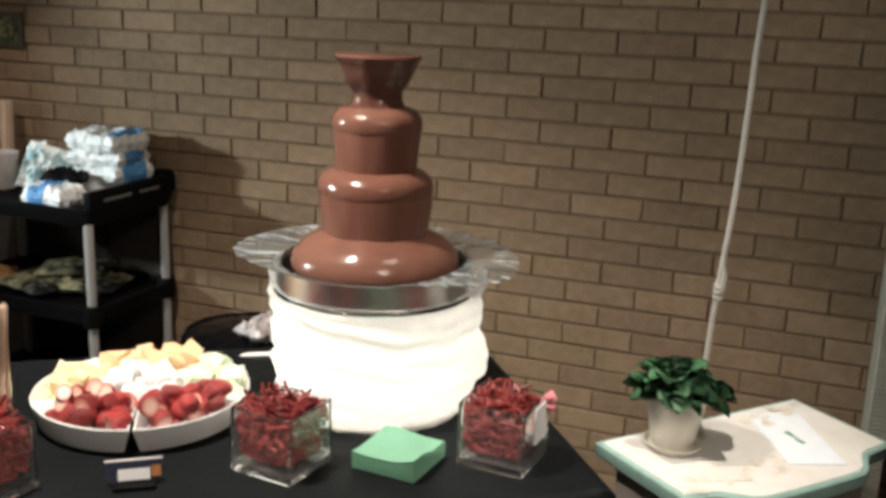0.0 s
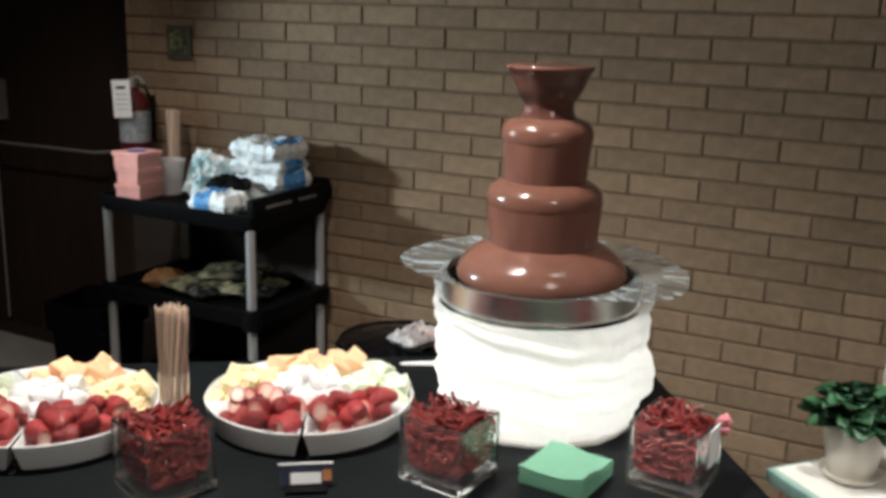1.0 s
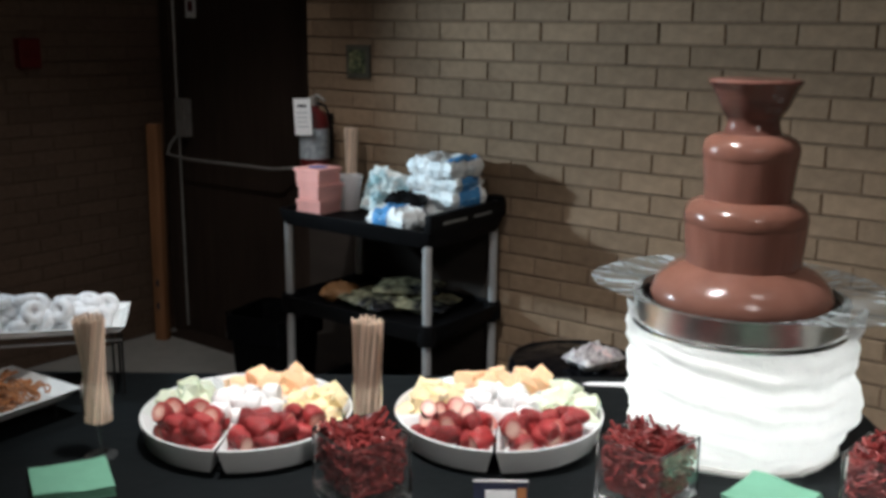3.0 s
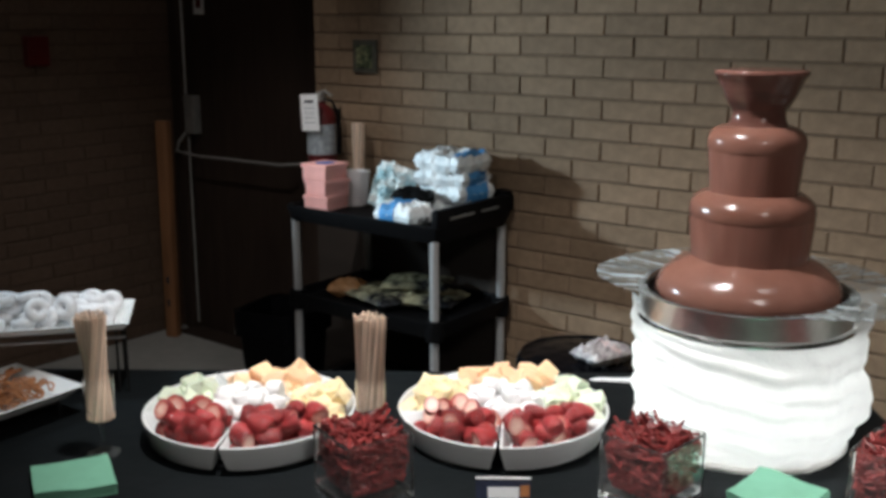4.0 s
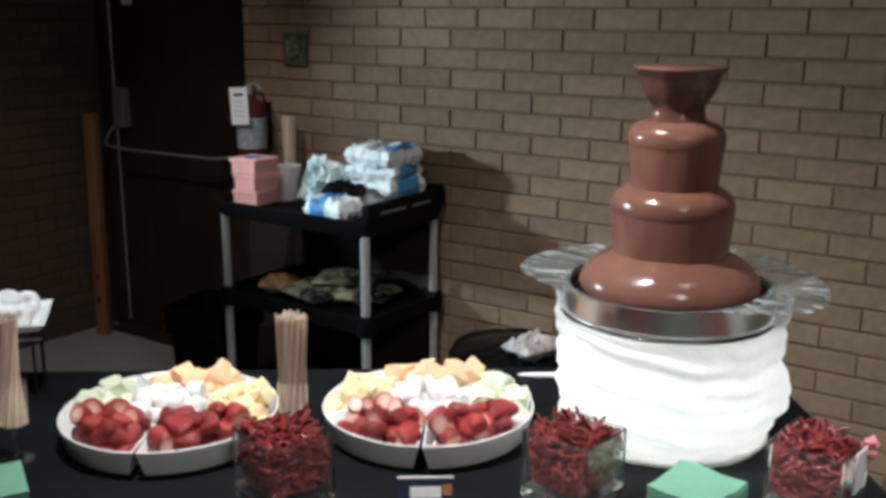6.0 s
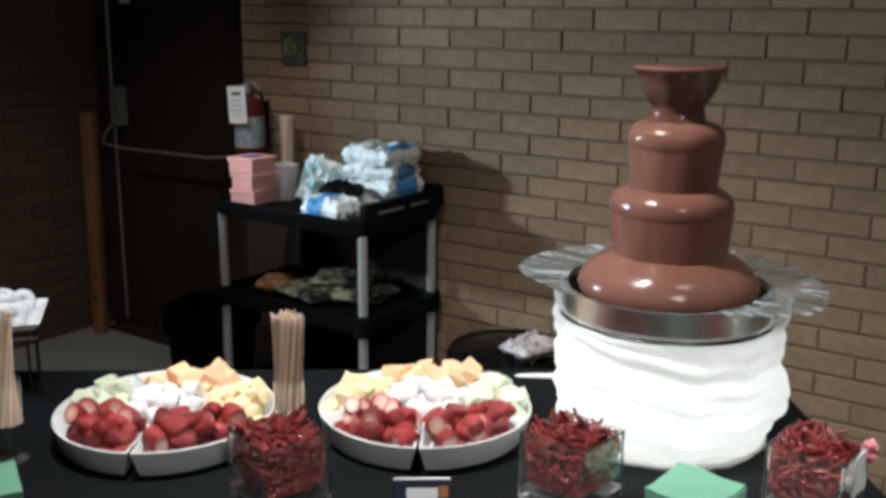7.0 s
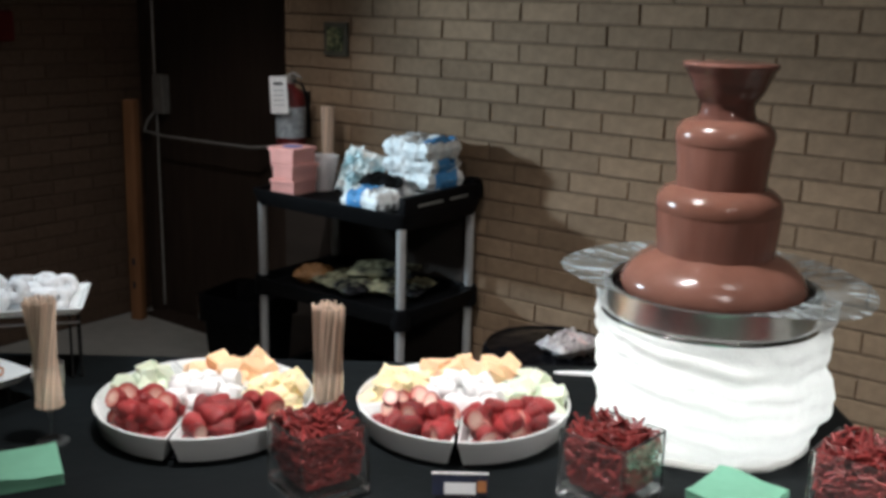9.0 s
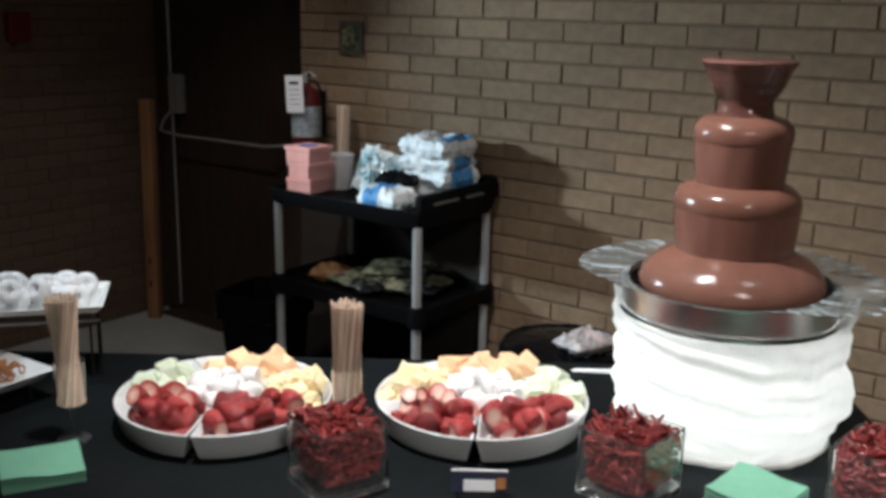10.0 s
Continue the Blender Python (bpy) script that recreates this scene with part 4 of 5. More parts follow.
def heap(name, meshes, centre, a0, a1, r0, r1, layers, size, rng, spin=True, spread=1.0):
    """Lays pieces in a wedge, layer on layer, each layer smaller and higher."""
    label, cat, group = TAGS[name]
    z = centre[2] + 0.0115
    mound = name.endswith("_chunk")
    for k, n in enumerate(layers):
        shrink = size * 0.5 + ((0.014, 0.004, 0.008, 0.020) if name == "strawberry" else (0.012, 0.012, 0.020, 0.030) if name == "cantaloupe_chunk" else (0.010, 0.003, 0.010, 0.020))[k]
        inner = max(0.0, size * (0.30, 0.15, 0.35, 0.6)[k])
        placed = []
        tries = 0
        while len(placed) < n and tries < 400:
            tries += 1
            r = sqrt(rng.uniform((r0 + inner * (r0 > 0)) ** 2, (r1 - shrink) ** 2))
            da = min((a1 - a0) * 0.42, (size * 0.42 + inner * 0.3) / max(r, 0.02)) if r0 > 0 else 0.0
            a = rng.uniform(a0 + da, a1 - da)
            if mound:                                   # heaped towards the middle of the dish
                r = min(r1 - shrink, max(r0 + inner, rng.gauss((r0 + r1) / 2, spread * (0.030 - 0.006 * k))))
                a = min(a1 - da, max(a0 + da, rng.gauss((a0 + a1) / 2, spread * ((0.50 if name[0] == "c" else 0.30) - 0.05 * k))))
            p = Vector((r * cos(a), r * sin(a), 0))
            if any((p - q).length < size * 0.66 * (0.965 ** (tries / 40)) for q in placed):
                continue
            placed.append(p)
            rot = Euler((rng.uniform(-0.9, 0.9), rng.uniform(-0.6, 0.6), rng.uniform(0, 6.28))) if spin else Euler((rng.uniform(-0.5, 0.5), rng.choice((0.1, 1.5, 1.5)) + rng.uniform(-0.3, 0.3), rng.uniform(0, 6.28)))
            mesh = rng.choice(meshes if rng.random() < 0.3 else meshes[:7])
            if name == "strawberry" and meshes.index(mesh) in (1, 2, 3, 4) and rng.random() < 0.22:
                rot = Euler((rng.uniform(-0.4, 0.4), -rng.uniform(0.1, 0.8), radians(-62) + rng.uniform(-0.8, 0.8)))   # the sliced top shows
            ob = new(name, mesh)
            sc = rng.uniform(0.88, 1.12) * (1.13 if name == "strawberry" else 1.0)
            ob.matrix_basis = Matrix.Translation((centre[0] + p.x, centre[1] + p.y, z + size * (0.40 + 0.53 * k) + ((0.0, 0.008, 0.007, 0.0)[k] if name == "strawberry" else 0.0) + rng.uniform(-0.002, 0.003))) @ rot.to_matrix().to_4x4() @ Matrix.Diagonal((sc, sc, sc, 1))
            tagged(ob, label, cat, group)


def fruit_tray(x, y, order, seed, full):
    rng = random.Random(seed)
    z = TABLE_Z + 0.005
    tray = thing("serving_tray", "round tray of white china dishes filled with fruit", "serving tray", at=pose(x, y, TABLE_Z), group="fruit trays")
    part("turntable", lathe([(0, 0.001), (0.170, 0.001), (0.190, 0.002), (0.190, 0.0045), (0, 0.0045)], 64), M["black_plastic"], tray, "low black base", smooth=True)
    g = radians(GAP)
    step = 2 * pi / 5
    for k in range(5):
        part("wedge_dish", wedge_dish(g + k * step + (0.012 if k == 0 else 0.004), g + (k + 1) * step - (0.012 if k == 4 else 0.004)), M["china"], tray, "white china wedge dish", smooth=True, at=pose(0, 0, 0.005))
    part("middle_bowl", lathe([(0, 0.0), (0.062, 0.0), (0.068, 0.004), (0.080, 0.050), (0.0795, 0.052), (0.0765, 0.052), (0.075, 0.049), (0.062, 0.008), (0, 0.008)], 48), M["china"], tray, smooth=True, at=pose(0, 0, 0.005))
    kinds = {
        "s": ("strawberry", BERRIES, (13, 13, 8), 0.038), "p": ("pineapple_chunk", PINE, (14, 12, 6), 0.032),
        "c": ("cantaloupe_chunk", CANT, (10, 9, 6), 0.034), "h": ("honeydew_chunk", DEW, (12, 9, 4), 0.034),
    }
    for k, kind in enumerate(order):
        name, meshes, layers, size = kinds[kind]
        heap(name, meshes, (x, y, z), g + k * step + 0.04, g + (k + 1) * step - 0.04, 0.088, TRAY_R - 0.004, [round(n * full) for n in layers] if kind != "s" else layers, size, rng, spread=1 + 0.5 * (full - 1))
    heap("marshmallow", MALLOW, (x, y, z), 0, 2 * pi, 0.0, 0.092, (13, 16, 14, 8), 0.031, rng, spin=False)


fruit_tray(-0.137, -1.255, "shcps", 3, 1.45)
fruit_tray(-0.548, -1.582, "spchs", 8, 1.0)

# ---------------------------------------------------------------- licorice in glass cubes


def glass_cube(x, y, turn, seed, heap_top):
    at = pose(x, y, TABLE_Z, 0, 0, turn)
    a = 0.068
    cube = thing("glass_cube_vase", "square clear glass vase with thick walls on the black cloth", "vase", at=at, group="glass vases of licorice")
    lo = [(a, 0.0202, 0.006), (a, 0.125, 0.006), (a - 0.001, 0.127, 0.005), (a - 0.0045, 0.127, 0.005), (a - 0.0055, 0.125, 0.005), (a - 0.0055, 0.0202, 0.005), (a, 0.0202, 0.006)]
    slab_lo = [(a - 0.006, 0.001, 0.006), (a - 0.002, 0.003, 0.006), (a, 0.007, 0.006), (a, 0.0199, 0.006), (a - 0.012, 0.0199, 0.006)]

    def ring(h, z, c):
        return [(h - c, -h, z), (h - 0.3 * c, -h + 0.3 * c, z), (h, -h + c, z), (h, h - c, z), (h - 0.3 * c, h - 0.3 * c, z), (h - c, h, z), (-h + c, h, z), (-h + 0.3 * c, h - 0.3 * c, z), (-h, h - c, z), (-h, -h + c, z), (-h + 0.3 * c, -h + 0.3 * c, z), (-h + c, -h, z)]
    shell = loft([ring(h, z, c) for h, z, c in lo], cap_first=False, cap_last=False)
    bmesh.ops.remove_doubles(shell, verts=shell.verts, dist=0.00001)
    for v in (part("glass_body", outward(shell), M["glass"], cube, "clear glass walls"), part("thick_base", outward(loft([ring(h, z, c) for h, z, c in slab_lo])), M["glass_base"], cube, "thick clear glass base")):
        v.visible_shadow = False
    rng = random.Random(seed)
    bm = bmesh.new()
    for k in range(720):
        layer = k / 720
        z = 0.027 + layer * (heap_top - 0.034) + rng.uniform(-0.003, 0.003)
        a0 = rng.uniform(0, 2 * pi)
        edge = 0.058 if rng.random() < 0.75 else 0.025
        c = Vector((rng.uniform(-edge, edge), rng.uniform(-edge, edge), z))
        half = rng.uniform(0.018, 0.036)
        lift = rng.uniform(-0.55, 0.55)
        lim = (a - 0.0100) * (0.80 + 0.20 * min(1.0, max(0.0, (z - 0.03) / 0.05)))
        bend = rng.uniform(-0.011, 0.011)
        pts = []
        for i in range(7):
            s = i / 6 * 2 - 1
            w = bend * (1 - s * s)
            p = c + Vector((cos(a0) * s * half - sin(a0) * w, sin(a0) * s * half + cos(a0) * w, lift * s * half + 0.003 * sin(s * 4 + k)))
            p.x, p.y = max(-lim, min(lim, p.x)), max(-lim, min(lim, p.y))
            p.z = max(0.029, p.z)
            pts.append(p)
        tube(pts, rng.uniform(0.0026, 0.0037), 6, bm)
    for k in range(13):
        a0 = rng.uniform(0, 2 * pi)
        p0 = Vector((rng.uniform(-0.036, 0.036), rng.uniform(-0.036, 0.036), heap_top - 0.012))
        way = Vector((cos(a0), sin(a0), rng.choice((0.2, 0.4, 0.6, 1.1)))).normalized()
        tube([p0, p0 + way * 0.022, p0 + way * 0.040 + Vector((0, 0, 0.004))], [0.0036, 0.0034, 0.0032], 6, bm)
    single("licorice_pieces", bm, M["licorice"], "tangled pieces of dark red licorice heaped in a vase", "licorice", at=at, group="licorice heaps", kind="stuff", smooth=True)
    return cube


glass_cube(-0.1685, -1.6495, 71.4, 4, 0.136)
glass_cube(0.248, -1.3465, -6, 5, 0.134)
glass_cube(0.613, -1.141, -4, 6, 0.134)
# paper tag and pink bow on the vase nearest the console
tg = thing("paper_tag", "white paper tag with a pink paper bow on a glass vase", "tag", at=pose(0.613, -1.141, TABLE_Z, 0, 0, -4))
part("card", box(0.0015, 0.055, 0.072, (0.0695, 0.012, 0.050), 0.0), M["paper"], tg)
bm = bmesh.new()
for k in range(6):
    a = k * 1.05
    merge(bm, pillow(0.024, 0.017, 0.009, 60 + k, n=6), Matrix.Translation((0.070, 0.055 + 0.008 * cos(a), 0.112 + 0.010 * sin(a))) @ Matrix.Rotation(a, 4, "X") @ Matrix.Rotation(0.8 * k, 4, "Z"))
M["pink_bow"] = material("pink_paper_bow", (0.62, 0.22, 0.25), 0.6, vary=0.15, scale=60)
part("bow", bm, M["pink_bow"], tg, "pink paper bow", smooth=True)

# ---------------------------------------------------------------- napkins


def napkins(x, y, turn, side, sheets, curl, seed, label):
    at = pose(x, y, TABLE_Z + 0.001, 0, 0, turn)
    st = thing("napkin_stack", label, "napkins", at=at, group="napkin stacks")
    rng = random.Random(seed)
    h = 0.0023
    for k in range(sheets):
        n = 10
        bm = bmesh.new()
        top, low = [], []
        dx, dy = rng.uniform(-0.0015, 0.0015), rng.uniform(-0.0015, 0.0015)
        lift = (k / sheets) ** 2
        for i in range(n + 1):
            for j in range(n + 1):
                u, v = i / n - 0.5, j / n - 0.5
                wave = curl * lift * (0.010 * sin((u + v) * 5 + 0.6) + 0.014 * max(0, u + 0.1) * max(0, -v + 0.4) * 3 - 0.006 * abs(u) + 0.012 * max(0.0, v - 0.25) * 2)
                z = k * h + max(0.0, wave)
                low.append(bm.verts.new((u * side + dx, v * side + dy, z)))
                top.append(bm.verts.new((u * side + dx, v * side + dy, z + h * 0.93)))
        for i in range(n):
            for j in range(n):
                q = (i * (n + 1) + j, (i + 1) * (n + 1) + j, (i + 1) * (n + 1) + j + 1, i * (n + 1) + j + 1)
                bm.faces.new([top[e] for e in q])
                bm.faces.new([low[e] for e in q][::-1])
        for e in range(n):
            for a, b in ((e * (n + 1), (e + 1) * (n + 1)), ((e + 1) * (n + 1) + n, e * (n + 1) + n), (n * (n + 1) + e, n * (n + 1) + e + 1), (e + 1, e)):
                bm.faces.new((low[a], low[b], top[b], top[a]))
        part("napkin", bm, M["napkin"], st, smooth=True)


napkins(0.440, -1.240, -4, 0.130, 14, 0.55, 1, "stack of green paper napkins, the top ones curling up")
napkins(-0.612, -1.956, -27, 0.137, 9, 0.4, 2, "low stack of green paper napkins lying flat")

# card holder in front of the tray
ch = thing("card_holder", "small printed card in a black holder before the fruit", "sign", at=pose(0.052, -1.525, TABLE_Z, 0, 0, 37))
part("foot", box(0.075, 0.045, 0.006, (0, 0.0, 0.001), 0.002), M["black_plastic"], ch)
card = part("card", box(0.097, 0.0025, 0.036, (0, 0, 0), 0.0), M["photo"], ch, "dark blue printed card", at=pose(0, 0.004, 0.007, -14))
part("top_edge", box(0.099, 0.004, 0.0035, (0, 0, 0.0362)), M["paper"], card, "white top edge")
part("red_picture", box(0.016, 0.001, 0.020, (0.038, -0.0021, 0.006)), M["pretzel"], card, "small reddish picture")
part("text_panel", box(0.055, 0.0012, 0.020, (0.000, -0.0022, 0.002)), M["paper"], card, "white text panel")

# ---------------------------------------------------------------- skewers in stemmed glasses


def skewers(x, y, z_low, z_high, r_low, r_high, seed, glass, label, lean=(0, 0, 0), tw=0.7):
    rng = random.Random(seed)
    bm = bmesh.new()
    n = 90
    for k in range(n):
        q = sqrt((k + 0.5) / n)
        a = k * 2.399963
        p0 = Vector((r_low * q * cos(a), r_low * q * sin(a), z_low))
        p1 = Vector((r_high * q * cos(a + tw), r_high * q * sin(a + tw), z_high + rng.uniform(-0.006, 0.003))) + Vector(lean)
        tube([p0, p0.lerp(p1, 0.5), p1], 0.0021, 6, bm)
    st = single("bamboo_skewers", bm, M["wood_stick"], label, "skewers", at=pose(x, y, 0), group="bundles of skewers")
    st["kind"] = "stuff"
    if glass:
        g = thing("stemmed_glass", "slim stemmed glass holding bamboo skewers", "glass", at=pose(x, y, TABLE_Z), group="stemmed glasses")
        zb = z_low - TABLE_Z
        v = part("bowl", lathe([(0.0, zb - 0.012), (0.010, zb - 0.010), (0.022, zb - 0.002), (0.0285, zb + 0.02), (0.030, zb + 0.06), (0.0295, zb + 0.085), (0.0285, zb + 0.085), (0.029, zb + 0.06), (0.0272, zb + 0.02), (0.020, zb), (0, zb - 0.006)], 32), M["glass"], g, smooth=True)
        w = part("stem", lathe([(0.0, 0.006), (0.0045, 0.008), (0.0035, zb * 0.5), (0.006, zb - 0.011), (0, zb - 0.0105)], 16), M["glass"], g, smooth=True)
        u = part("foot", lathe([(0.0, 0.001), (0.031, 0.001), (0.032, 0.002), (0.012, 0.005), (0, 0.0075)], 32), M["glass"], g, smooth=True)
        for e in (v, w, u):
            e.visible_shadow = False


skewers(-0.302, -1.482, 0.805, 1.022, 0.027, 0.031, 1, True, "tight bundle of pale bamboo skewers standing in a glass")
skewers(-0.690, -1.840, 0.826, 1.037, 0.027, 0.031, 2, True, "twisted bundle of pale bamboo skewers standing in a glass", (-0.003, -0.006, 0), 1.5)

# white plastic knife behind the tray
single("plastic_knife", outward(loft([[(-0.075, -0.009, 0.001), (0.02, -0.011, 0.001), (0.09, -0.006, 0.001), (0.09, 0.006, 0.001), (0.02, 0.011, 0.001), (-0.075, 0.004, 0.001), (-0.09, -0.004, 0.001)], [(-0.072, -0.007, 0.005), (0.02, -0.009, 0.006), (0.088, -0.004, 0.007), (0.088, 0.004, 0.007), (0.02, 0.009, 0.006), (-0.072, 0.003, 0.005), (-0.086, -0.003, 0.004)]])), M["paper"], "white plastic knife lying on the black cloth", "knife", at=pose(-0.070, -0.833, TABLE_Z, 0, 0, 32))

# ---------------------------------------------------------------- donuts and pretzels


def platter(sx, sy, h, flare):
    """A rectangular platter with raised flaring sides; its base is at z = 0 and its middle at the origin."""
    def ring(a, b, z):
        return [(-a, -b, z), (a, -b, z), (a, b, z), (-a, b, z)]
    bx, by = sx / 2 - flare, sy / 2 - flare
    lo = [(bx, by, 0.0), (sx / 2, sy / 2, h), (sx / 2 - 0.003, sy / 2 - 0.003, h + 0.0015), (sx / 2 - 0.006, sy / 2 - 0.006, h - 0.001), (bx - 0.003, by - 0.003, 0.006)]
    return outward(loft([ring(*q) for q in lo]))


DON = Vector((-0.911, -1.616, 0.905))
don_turn = 51.0
du, dv = Vector((cos(radians(don_turn)), sin(radians(don_turn)), 0)), Vector((-sin(radians(don_turn)), cos(radians(don_turn)), 0))
DW, DD = 0.46, 0.208
dc = DON - du * (DW / 2) + dv * (DD / 2)
single("white_platter", platter(DW, DD, 0.017, 0.014), M["china"], "white rectangular platter with flared sides, full of donuts", "platter", at=pose(dc.x, dc.y, DON.z, 0, 0, don_turn))
pc = Vector((-1.015, -1.875, 0.790))
single("white_platter", platter(0.25, 0.25, 0.026, 0.028), M["china"], "white square platter of pretzels", "platter", at=pose(pc.x, pc.y, pc.z, 0, 0, 4))

stand = thing("wire_stand", "black wire two-tier serving stand under the platters", "serving stand")
wz = TABLE_Z + 0.004
corners = [dc + du * (sx * (DW / 2 - 0.032)) + dv * (sy * (DD / 2 - 0.03)) for sx, sy in ((1, -1), (1, 1), (-1, 1), (-1, -1))]
for c in corners + [corners[0] + du * 0.020, corners[3] - du * 0.020]:
    part("leg", tube([(c.x, c.y, wz), (c.x, c.y, DON.z - 0.006)], 0.003, 8), M["wire"], stand, smooth=True)
ledge = box(DW - 0.02, 0.012, 0.003, (0, 0, 0), 0.0008)
lc = dc - dv * (DD / 2 - 0.022)
part("shelf_bar", ledge, M["aluminium"], stand, "dull grey shelf bar", at=pose(lc.x, lc.y, DON.z - 0.022, 0, 0, don_turn))
part("upper_rail", tube([(c.x, c.y, DON.z - 0.004) for c in corners + corners[:1]], 0.003, 8), M["wire"], stand, smooth=True)
low = [pc + Vector((a, b, -0.004)) for a, b in ((0.085, -0.085), (0.085, 0.085), (-0.085, 0.085), (-0.085, -0.085))]
part("lower_rail", tube([(c.x, c.y, pc.z - 0.004) for c in low + low[:1]], 0.003, 8), M["wire"], stand, smooth=True)
for c in low:
    part("leg", tube([(c.x, c.y, wz), (c.x, c.y, pc.z - 0.006)], 0.003, 8), M["wire"], stand, smooth=True)


def donut_mesh(seed):
    bm = bmesh.new()
    R, r, n, m = 0.0165, 0.0122, 22, 12
    rows = []
    for i in range(n):
        a = 2 * pi * i / n
        row = []
        for j in range(m):
            b = 2 * pi * j / m
            q = 1 + 0.10 * noise.noise(Vector((cos(a) * 2 + seed, sin(a) * 2, sin(b) * 2)))
            row.append(bm.verts.new(((R + r * q * cos(b)) * cos(a), (R + r * q * cos(b)) * sin(a), r * q * sin(b) * 1.1)))
        rows.append(row)
    for i in range(n):
        for j in range(m):
            bm.faces.new((rows[i][j], rows[(i + 1) % n][j], rows[(i + 1) % n][(j + 1) % m], rows[i][(j + 1) % m]))
    return finish(bm, "mini_donut", M["donut"], "all")


DONUTS = [donut_mesh(k) for k in range(3)]
rngd = random.Random(4)
for layer, (nx, ny) in enumerate(((7, 3), (6, 3), (4, 1))):
    for i in range(nx):
        for j in range(ny):
            if rngd.random() < (0.0, 0.25, 0.3)[layer]:
                continue
            px = (i - (nx - 1) / 2) * 0.058 + rngd.uniform(-0.006, 0.006) - (0.02 if layer == 2 else 0)
            py = (j - (ny - 1) / 2) * 0.056 + rngd.uniform(-0.005, 0.005)
            p = dc + du * px + dv * py
            ob = new("mini_donut", rngd.choice(DONUTS))
            tilt = 62 if rngd.random() < 0.5 else rngd.uniform(-18, 18)
            ob.matrix_basis = pose(p.x, p.y, DON.z + 0.0185 + layer * 0.0215 + (0.008 if abs(tilt) > 40 else 0), tilt, rngd.uniform(-15, 15), 40 + rngd.uniform(-40, 40))
            tagged(ob, "small white powdered sugar donut heaped on a platter", "donut", "powdered donuts")

bm = bmesh.new()
rngp = random.Random(9)
for k in range(80):
    c = Vector((rngp.uniform(-0.082, 0.082), rngp.uniform(-0.082, 0.082), 0.012 + rngp.random() * 0.022))
    rot = Euler((rngp.uniform(-0.5, 0.5), rngp.uniform(-0.5, 0.5), rngp.uniform(0, 6.28))).to_matrix()
    pts = []
    for i in range(15):
        s = i / 14 * 2 * pi
        pts.append(c + rot @ Vector((0.016 * sin(s), 0.011 * sin(2 * s + 0.5), 0.002 * cos(3 * s))))
    tube(pts, 0.0026, 5, bm)
single("pretzel_twists", bm, M["pretzel"], "heap of small brown pretzel twists on a platter", "pretzels", at=pose(pc.x, pc.y, pc.z, 0, 0, 4), kind="stuff", smooth=True)

# ---------------------------------------------------------------- utility cart
CX, CY, CW, CD = -1.30, -0.24, 0.70, 0.44
cart = thing("utility_cart", "black plastic utility cart with grey metal posts", "cart", at=pose(CX, CY, 0))


def tub_shelf(z, depth, lip):
    def ring(h, w, zz):
        c = 0.035
        return [(h - c, -w, zz), (h - 0.01, -w + 0.01, zz), (h, -w + c, zz), (h, w - c, zz), (h - 0.01, w - 0.01, zz), (h - c, w, zz), (-h + c, w, zz), (-h + 0.01, w - 0.01, zz), (-h, w - c, zz), (-h, -w + c, zz), (-h + 0.01, -w + 0.01, zz), (-h + c, -w, zz)]
    a, b = CW / 2, CD / 2
    return outward(loft([ring(a - 0.012, b - 0.012, z - depth), ring(a, b, z - 0.012), ring(a, b, z), ring(a - 0.012, b - 0.012, z), ring(a - 0.02, b - 0.02, z - lip)]))


part("top_shelf", tub_shelf(0.945, 0.055, 0.02), M["black_plastic"], cart, smooth=True)
part("middle_shelf", tub_shelf(0.625, 0.055, 0.03), M["black_plastic"], cart, smooth=True)
part("bottom_shelf", tub_shelf(0.26, 0.06, 0.04), M["black_plastic"], cart, smooth=True)
hb = part("end_panel", box(0.03, CD - 0.01, 0.06, (CW / 2 - 0.012, 0, 0.940), 0.01), M["black_plastic"], cart, smooth=True)
M["mark"] = material("dull_grey_mark", (0.14, 0.14, 0.13), 0.7)
for y, w in ((-0.085, 0.13), (0.070, 0.10)):
    part("scuffed_slot", box(0.002, w, 0.009, (CW / 2 + 0.0038, y, 0.962), 0.0008), M["mark"], hb, "long dull scuffed slot")
part("handle_block", box(0.06, 0.05, 0.075, (CW / 2 - 0.03, CD / 2 - 0.03, 0.940), 0.016), M["black_plastic"], cart, smooth=True)
for x in (-1, 1):
    for y in (-1, 1):
        px, py = x * (CW / 2 - 0.032), y * (CD / 2 - 0.032)
        for lo, hi in ((0.255, 0.575), (0.62, 0.895)):
            part("post", tube([(px, py, lo), (px, py, hi)], 0.0155, 16), M["aluminium"], cart, "grey ribbed metal post", smooth=True)
        part("collar", lathe([(0, 0.56), (0.030, 0.56), (0.032, 0.575), (0.032, 0.615), (0.029, 0.63), (0, 0.63)], 16), M["black_plastic"], cart, smooth=True, at=pose(px, py, 0))
        wh = part("caster", lathe([(0, -0.014), (0.05, -0.014), (0.056, -0.008), (0.056, 0.008), (0.05, 0.014), (0, 0.014)], 20), M["black_plastic"], cart, smooth=True, at=pose(px, py, 0.056, 90, 0, 0))
        part("fork", box(0.045, 0.05, 0.09, (px, py, 0.112), 0.004), M["aluminium"], cart)

# dark board added on the wall to stand in for shade behind the cart
single("leaning_board", box(0.93, 0.012, 0.90, (0, 0, 0), 0.003), M["shade_board"], "flat dark brown board added for the shade on the brick wall behind the cart", "board", at=pose(-1.46, -0.0115, 0.001, 0.2, 0, 0))

TOP = 0.927


def on_cart(x, y, z=TOP, turn=0.0, rx=0.0, ry=0.0):
    return pose(x, y, z, rx, ry, turn)


